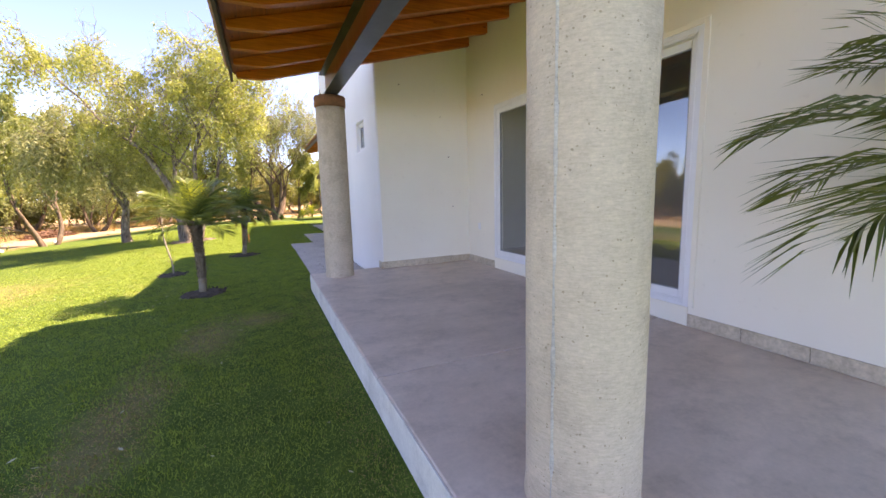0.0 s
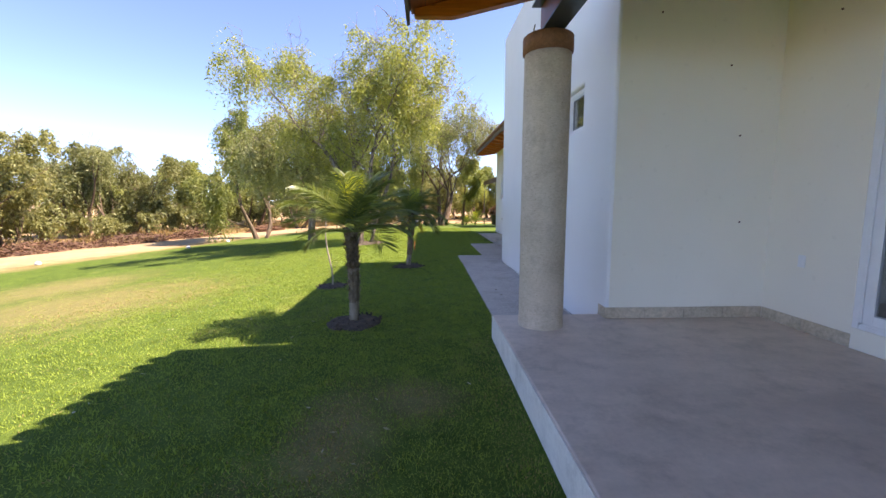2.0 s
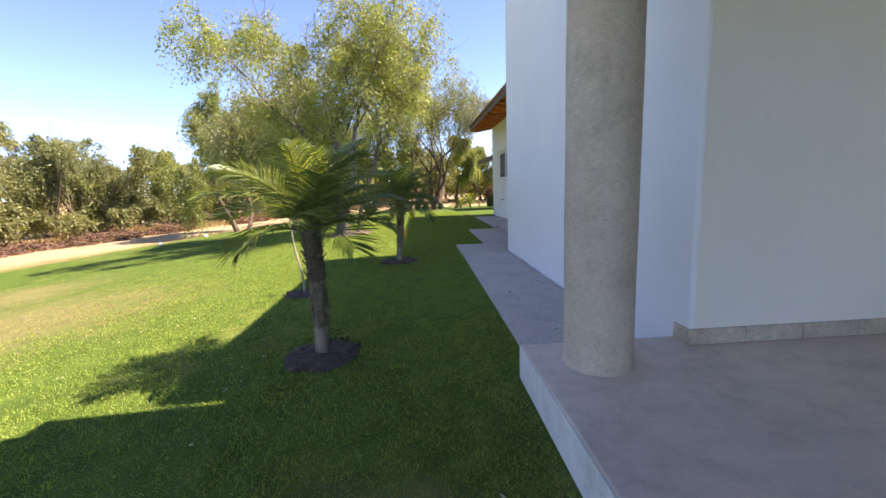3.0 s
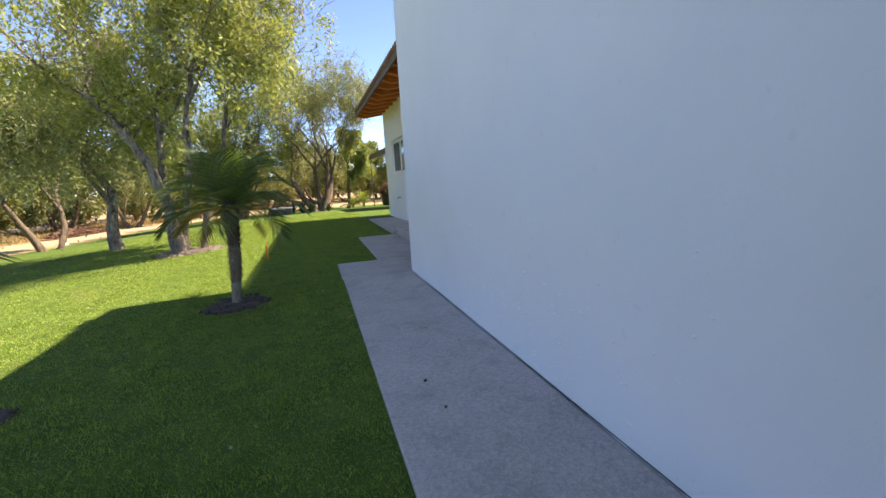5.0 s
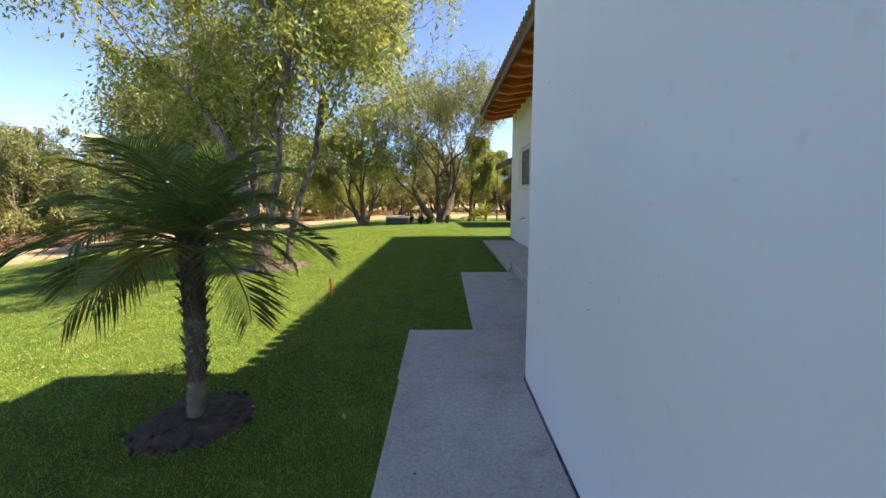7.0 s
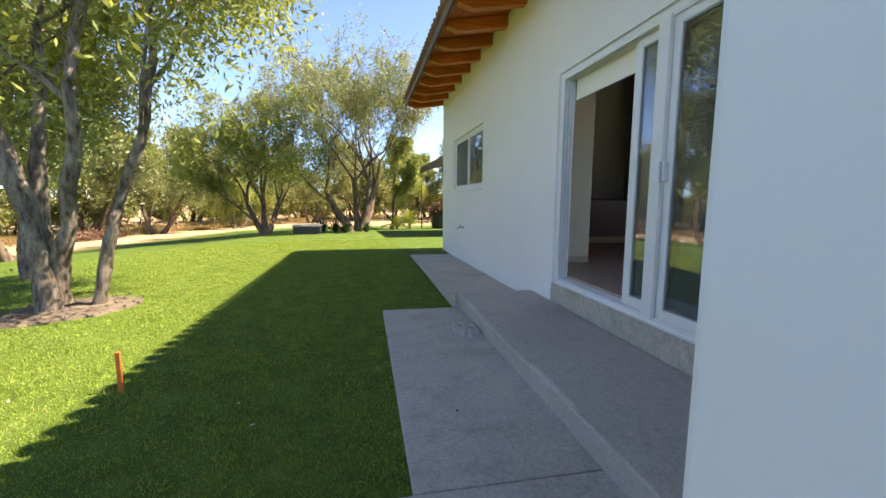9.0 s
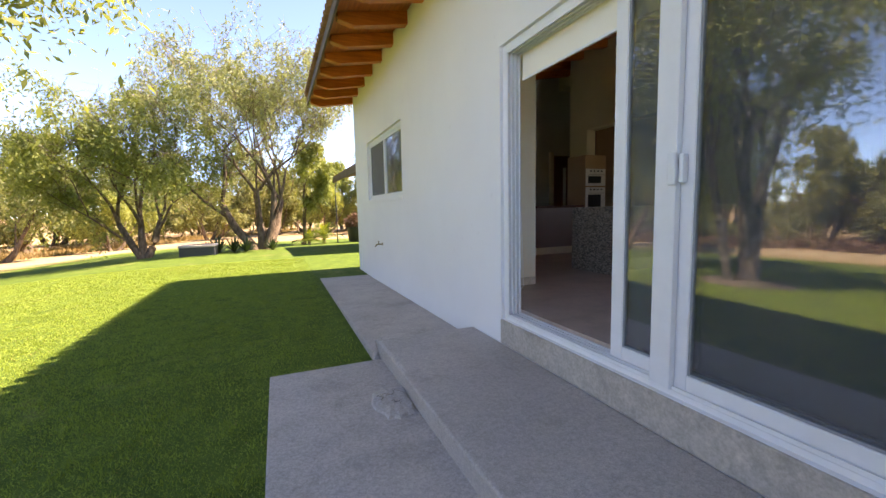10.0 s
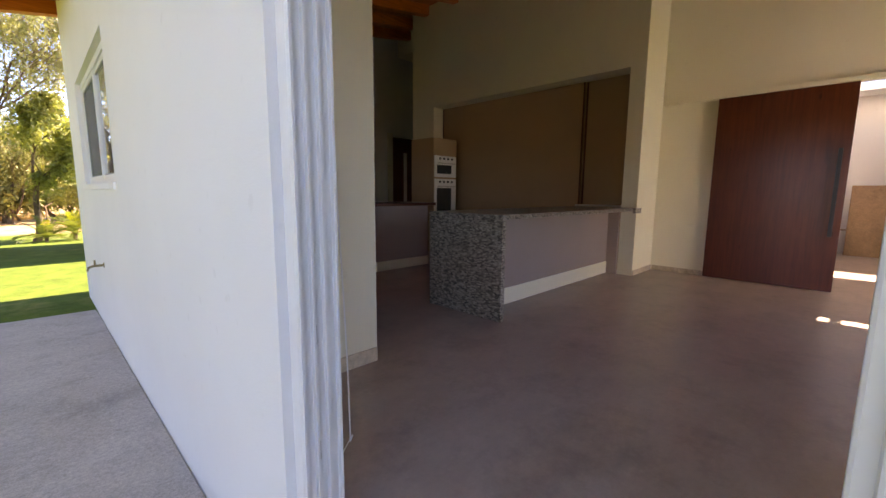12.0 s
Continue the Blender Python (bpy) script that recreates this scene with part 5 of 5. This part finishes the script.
# low growth under the wood
def scrub():
    nr = np.random.RandomState(12)
    n = 70000
    yy = nr.uniform(-16, 66, n)
    off = nr.gamma(2.0, 2.4, n) + 2.6
    xx = np.array([road_x(v) for v in yy]) - off
    clump = np.array([noise.noise((a * 0.35, b * 0.35, 0.2)) for a, b in zip(xx, yy)])
    keep = clump > nr.uniform(-0.5, 0.35, n)
    xx, yy, clump = xx[keep], yy[keep], clump[keep]
    zz = np.array([ground_z(a, b) for a, b in zip(xx, yy)])
    n = len(xx)
    h = nr.uniform(0.15, 0.5, n) * (0.7 + clump)
    a = nr.uniform(0, 6.28, n)
    base = np.stack([xx, yy, zz - 0.02], 1)
    w = np.stack([np.cos(a), np.sin(a), np.zeros(n)], 1) * 0.035
    tip = base + np.stack([nr.normal(0, 0.12, n), nr.normal(0, 0.12, n), h], 1)
    return np.stack([base - w, base + w, tip], 1)


tagged(new("dry_scrub", tris_mesh("dry_scrub", scrub(), DRY_GRASS)), "dry straw-coloured grass and scrub beside the road", "scrub", kind="stuff")


def brush_heap(x, y, r, h, seed):
    """A low heap of dry branches and earth."""
    nr = np.random.RandomState(seed)
    n = 2600
    a, q = nr.uniform(0, 6.28, n), np.sqrt(nr.rand(n))
    px, py = x + np.cos(a) * q * r, y + np.sin(a) * q * r * 2.2
    pz = np.array([ground_z(u, v) for u, v in zip(px, py)]) + h * (1 - q ** 2) * nr.rand(n)
    p = np.stack([px, py, pz], 1)
    d = nr.normal(0, 1, (n, 3)) * np.array([1, 1, 0.25])
    d /= np.linalg.norm(d, axis=1)[:, None]
    w = np.cross(d, nr.normal(0, 1, (n, 3)))
    w /= np.linalg.norm(w, axis=1)[:, None]
    l = nr.uniform(0.15, 0.5, n)[:, None]
    return np.stack([p - w * 0.02, p + d * l * 0.5 + w * 0.03, p + d * l, p + d * l * 0.5 - w * 0.03], 1)


BRUSH = foliage("dry_brush", (0.24, 0.13, 0.085), (0.10, 0.055, 0.04), 0.1, 0.9)
for i, (x, y, r) in enumerate(((-21.5, 17.5, 1.4), (-20.0, 22.5, 1.6), (-18.5, 27.0, 1.3), (-15.5, 33.0, 1.2))):
    tagged(new("brush_heap", quads_mesh("brush_heap", brush_heap(x, y, r, 0.55, 60 + i), BRUSH)), "low heap of dry brown branches beside the road", "brush", kind="stuff")

# stones painted white along the lawn's edge
for i, (x, y) in enumerate(((-12.6, 20.0), (-12.1, 24.5), (-13.2, 17.0), (-16.4, 12.3))):
    st = bmesh.new()
    bmesh.ops.create_icosphere(st, subdivisions=2, radius=0.11)
    for v in st.verts:
        v.co *= 1 + 0.25 * noise.noise(v.co * 9 + Vector((i, 0, 0)))
        v.co.z *= 0.8
    ob = thing("stone", x, y, ground_z(x, y) + 0.06, "whitewashed edging stone beside the lawn", "stone", "edging stones")
    part("rock", st, WHITE_WALL, ob, "", True)

# ---- things beyond the lawn ----
chest = thing("utility_box", -2.05, 25.4, ground_z(-2.05, 25.4), "low dark grey concrete utility box with a lid", "utility box")
part("base", boxed(-0.62, 0.62, -0.5, 0.5, -0.1, 0.36, 0.02), plain("dark_grey_concrete", (0.06, 0.06, 0.062), 0.8), chest)
part("lid", boxed(-0.65, 0.65, -0.53, 0.53, 0.362, 0.44, 0.02), STEP_MAT, chest, "grey concrete lid")


def agave(x, y, s, seed, mat):
    rng = random.Random(seed)
    th = thing("agave", x, y, ground_z(x, y), "dark green spiky agave rosette", "agave", "agaves by the tree")
    bm = bmesh.new()
    for i in range(34):
        a, el = i * 2.4, radians(20 + 60 * i / 34)
        d = Vector((math.cos(a) * math.cos(el), math.sin(a) * math.cos(el), math.sin(el)))
        t = Vector((-math.sin(a), math.cos(a), 0))
        l = s * rng.uniform(0.8, 1.1)
        v = [bm.verts.new(c) for c in (-t * 0.03, t * 0.03, d * l * 0.5 + t * 0.045, d * l, d * l * 0.5 - t * 0.045)]
        bm.faces.new(v)
    part("leaves", bm, mat, th)


DARK_LEAF = foliage("agave_leaf", (0.07, 0.11, 0.045), (0.025, 0.045, 0.02), 0.2)
for i, (x, y, s) in enumerate(((-1.45, 26.2, 0.85), (-0.85, 26.4, 0.8), (-0.35, 26.0, 0.7), (0.7, 26.3, 0.6), (-1.9, 26.6, 0.6))):
    agave(x, y, s, 70 + i, DARK_LEAF)
palm(3.4, 30.5, 0.35, 0.06, 0.08, 1.1, 18, 91, "low yellow-green palm beyond the lawn", young=4)
palm(2.55, 30.0, 0.2, 0.05, 0.07, 0.9, 14, 92, "low pale palm beyond the lawn", young=1)
planter = thing("planter", 5.6, 31.0, ground_z(5.6, 31.0), "large dark round planter with trimmed reddish shrub", "planter")
part("tub", tube(bmesh.new(), [Vector((0, 0, z)) for z in (0, 0.05, 0.85, 0.9)], [0.6, 0.7, 0.8, 0.84], 28), BLACK, planter)
nrp = np.random.RandomState(3)
pp = nrp.normal(0, 1, (1800, 3))
pp = pp / np.linalg.norm(pp, axis=1)[:, None] * np.array([0.85, 0.85, 0.45]) * nrp.uniform(0.7, 1.05, (1800, 1)) + np.array([0, 0, 1.15])
dd = nrp.normal(0, 0.07, (1800, 3))
ee = nrp.normal(0, 0.035, (1800, 3))
sh = new("shrub", quads_mesh("shrub", np.stack([pp, pp + dd + ee, pp + 2 * dd, pp + dd - ee], 1), BRUSH))
sh.parent = planter
post = thing("lamp_post", 4.3, 31.5, ground_z(4.3, 31.5), "thin dark garden lamp post", "lamp post")
part("pole", tube(bmesh.new(), [Vector((0, 0, -0.05)), Vector((0, 0, 3.4))], [0.04, 0.03], 10), STEEL, post)
part("lantern", boxed(-0.12, 0.12, -0.12, 0.12, 3.4, 3.75, 0.03), STEEL, post)

# neighbouring house past the end wall
fh = thing("neighbour_house", 5.0, 21.0, -0.2, "white neighbouring house with a low tiled roof", "house")
part("wall", boxed(0.0, 8.0, 0.0, 6.4, -0.2, 3.2), WHITE_WALL, fh)
rf = bmesh.new()
box(rf, -1.25, 8.5, -0.4, 6.8, 0, 1)
for v in rf.verts:
    v.co.z = 3.15 + 0.22 * (v.co.x + 1.25) + (0.0 if v.co.z < 0.5 else 0.2)
part("roof", rf, TILE_MAT, fh, "brown clay tile roof")
part("eave_board", boxed(-1.29, -1.252, -0.4, 6.8, 3.02, 3.3), FASCIA_WOOD, fh)
part("window", boxed(-0.03, 0.02, 3.0, 4.4, 1.2, 2.3, 0.01), WHITE_FRAME, fh)


# dark open joint along the foot of the tall wall
jb = bmesh.new()
prev = None
for i in range(230):
    y = -0.1 + i * 0.0254
    x1 = BX - SKEW * max(0.0, y) - 0.001
    w = 0.003 + 0.007 * max(0.0, 0.45 + noise.noise((y * 3.1, 0.4, 0.0)) + 0.5 * noise.noise((y * 19.0, 1.4, 0.0)))
    row = [jb.verts.new((x1, y, ZP + 0.007)), jb.verts.new((x1 - w, y, ZP + 0.004))]
    if prev:
        jb.faces.new((prev[0], row[0], row[1], prev[1]))
    prev = row
structure("trim_wall_joint", jb, MULCH, "dark earth-filled crack along the foot of the wall", "joint")

# broken mortar fillet at the foot of the step
mp = thing("mortar_patch", 1.66, 9.22, ZP, "broken cracked patch of grey mortar at the foot of the step", "mortar")
pb = bmesh.new()
mid = pb.verts.new((0.08, 0.02, 0.035))
rings = []
for f, h in ((0.55, 0.026), (0.9, 0.012), (1.0, -0.002)):
    ring = []
    for k in range(26):
        a = 2 * math.pi * k / 26
        r = f * (1 + 0.35 * noise.noise((math.cos(a) * 2.2, math.sin(a) * 2.2, 4.0)))
        x = 0.02 + 0.15 * r * math.cos(a)
        ring.append(pb.verts.new((min(0.135, x), 0.26 * r * math.sin(a), h + max(0.0, 0.09 * x) + 0.006 * noise.noise((x * 20, a * 3, f)))))
    rings.append(ring)
for k in range(26):
    j = (k + 1) % 26
    pb.faces.new((mid, rings[0][k], rings[0][j]))
    for a, b in zip(rings, rings[1:]):
        pb.faces.new((a[k], b[k], b[j], a[j]))
part("mortar", pb, PATH_MAT, mp)
cb = bmesh.new()
for ox, oy, ang, ln in ((-0.02, 0.06, 0.4, 0.13), (-0.06, 0.0, 1.5, 0.09), (0.0, -0.03, -0.7, 0.10)):
    pts = [Vector((ox + math.cos(ang + 0.5 * math.sin(i * 2.1)) * ln * i / 5, oy + math.sin(ang + 0.5 * math.sin(i * 2.1)) * ln * i / 5, 0.030 + 0.002 * i)) for i in range(6)]
    tube(cb, pts, [0.001, 0.002, 0.0026, 0.002, 0.0015, 0.0008], 5)
part("cracks", cb, MULCH, mp, "dark open cracks")

# trowel lumps and drips left on the plaster of the tall wall
rngp = random.Random(37)
lumps = bmesh.new()
for i in range(170):
    low = i < 120
    y = rngp.gauss(2.6, 1.3) if low else rngp.uniform(0.1, 5.6)
    z = 0.06 + (rngp.random() ** 1.7 * 0.8 if low else rngp.uniform(0.1, 2.6))
    if not 0.05 < y < 5.6:
        continue
    ly, lz = rngp.uniform(0.005, 0.022) * (2.2 if rngp.random() < 0.2 else 1.0), rngp.uniform(0.003, 0.009)
    c = Vector((BX - SKEW * y, y, z))
    tilt = rngp.uniform(-0.5, 0.5)
    ring = []
    for k in range(8):
        a = 2 * math.pi * k / 8
        u, v = math.cos(a) * ly * rngp.uniform(0.7, 1.2), math.sin(a) * lz * rngp.uniform(0.7, 1.2)
        ring.append(lumps.verts.new(c + Vector((-0.0004, u * math.cos(tilt) - v * math.sin(tilt), u * math.sin(tilt) + v * math.cos(tilt)))))
    top = lumps.verts.new(c + Vector((-rngp.uniform(0.006, 0.013), 0, -0.5 * lz)))
    for k in range(8):
        lumps.faces.new((ring[k], top, ring[(k + 1) % 8]))
tagged(part("plaster_lumps", lumps, WHITE_WALL, None, "", True), "small trowel lumps standing proud of the white plaster", "plaster", kind="stuff")


# ---- grass ----


def worn_at(x, y):
    w = 0.0
    rag = 0.55 * noise.noise((x * 2.1, y * 2.1, 0.7))
    for cx, cy, rx, ry in WORN:
        u = math.hypot((x - cx) / rx, (y - cy) / ry) + rag
        w = max(w, min(1.0, max(0.0, 1.35 - u)))
    return w


def on_paving(x, y):
    return (y < 0 and x > -0.02) or (y >= 0 and y < 6.94 and x > 0.19) or (6.9 < y < 10.13 and x > 0.83) or (y >= 10.1 and y < 17.04 and x > 1.71) or (5.7 < y and x > 2.7)


def lawn_blades(count, seed, dry):
    nr = np.random.RandomState(seed)
    pts = []
    while len(pts) < count:
        x = 1.7 - nr.gamma(1.7, 2.1, 20000)
        y = nr.uniform(-8.5, 20.0, 20000)
        for a, b, u in zip(x, y, nr.rand(20000)):
            if a < -13 or on_paving(a, b):
                continue
            if math.hypot(a - PALM1[0], b - PALM1[1]) < 0.34 or math.hypot(a - PALM2[0], b - PALM2[1]) < 0.37 or math.hypot(a + 3.2, b - 11.15) < 0.8:
                continue
            w = worn_at(a, b)
            if -0.28 < a < 0.0 and b < 0:
                w = max(w, 0.6 + a)
            if (u < w * 0.7) == dry or (dry and u < 0.03):
                pts.append((a, b))
            if len(pts) >= count:
                break
    p = np.array(pts)
    n = len(p)
    z = np.array([ground_z(a, b) for a, b in p])
    a = nr.uniform(0, 6.28, n)
    far = np.clip((-p[:, 0]) / 6.0, 0, 1)
    tuft = np.array([noise.noise((u * 5.0, v * 5.0, 0.3)) for u, v in p])
    h = nr.uniform(0.010, 0.028, n) * (0.55 if dry else 1.0) * (1.0 + 0.7 * tuft)
    w = np.stack([np.cos(a), np.sin(a), np.zeros(n)], 1) * (nr.uniform(0.0019, 0.0036, n) * (1 + 0.7 * far))[:, None]
    base = np.stack([p[:, 0], p[:, 1], z - 0.004], 1)
    tip = base + np.stack([nr.normal(0, 0.014, n), nr.normal(0, 0.014, n), h], 1)
    return np.stack([base - w, base + w, tip], 1)


tagged(new("lawn_grass", tris_mesh("lawn_grass", lawn_blades(780000, 21, False), GRASS)), "short mown green lawn grass", "grass", kind="stuff")
tagged(new("dry_lawn_grass", tris_mesh("dry_lawn_grass", lawn_blades(60000, 22, True), DRY_GRASS)), "thin dry straw-coloured lawn grass in worn patches", "grass", kind="stuff")

# fallen leaves on the lawn and path
rngl = random.Random(17)
leaf_mat = foliage("fallen_leaf", (0.62, 0.58, 0.42), (0.35, 0.27, 0.14), 0.2)
fl = []
for i in range(130):
    x, y = rngl.uniform(-4.5, 0.0), rngl.uniform(-6, 9)
    if on_paving(x, y):
        continue
    a, s = rngl.uniform(0, 6.28), rngl.uniform(0.012, 0.03)
    c, d, e = np.array([x, y, ground_z(x, y) + 0.035]), np.array([math.cos(a), math.sin(a), rngl.uniform(-0.3, 0.3)]) * s, np.array([-math.sin(a), math.cos(a), 0.2]) * s * 0.4
    fl.append([c - d, c + e, c + d, c - e])
tagged(new("fallen_leaves", quads_mesh("fallen_leaves", np.array(fl), leaf_mat)), "small pale fallen leaves on the lawn", "leaves", kind="stuff")

# crumbs of soil and a curled leaf on the path
rngc = random.Random(29)
for x, y, s in ((0.45, 2.34, 0.013), (0.48, 1.98, 0.01), (0.72, 3.3, 0.007), (0.35, 4.6, 0.007), (1.2, 7.6, 0.008), (0.9, 2.9, 0.006), (0.6, 0.9, 0.008)):
    cr = thing("soil_crumb", x, y, ZP, "small dark crumb of soil on the concrete path", "crumb", "crumbs on the path")
    bm = bmesh.new()
    bmesh.ops.create_icosphere(bm, subdivisions=2, radius=s)
    for v in bm.verts:
        v.co *= 1 + 0.4 * noise.noise(v.co * 60 + Vector((x, y, 0)))
        v.co.z = max(v.co.z * 0.6, -s * 0.3) + s * 0.3
    part("lump", bm, MULCH, cr, "", True)
for x, y, rz, s in ((0.09, 3.9, 35, 0.04), (0.10, 3.95, 110, 0.032)):
    dl = thing("dry_leaf", x, y, 0.035, "pale curled dry leaf beside the path edge", "leaf", "dry leaves", rz=rz)
    bm = bmesh.new()
    rows = []
    for i in range(7):
        u = i / 6
        w = s * 0.32 * math.sin(math.pi * (0.08 + 0.9 * u))
        rows.append([bm.verts.new((s * (u - 0.5) * 2, k * w, 0.25 * s * abs(k) + 0.3 * s * (u - 0.4) ** 2)) for k in (-1, 0, 1)])
    for a, b in zip(rows, rows[1:]):
        for k in range(2):
            bm.faces.new((a[k], a[k + 1], b[k + 1], b[k]))
    part("blade", bm, DRY_GRASS, dl, "", True)
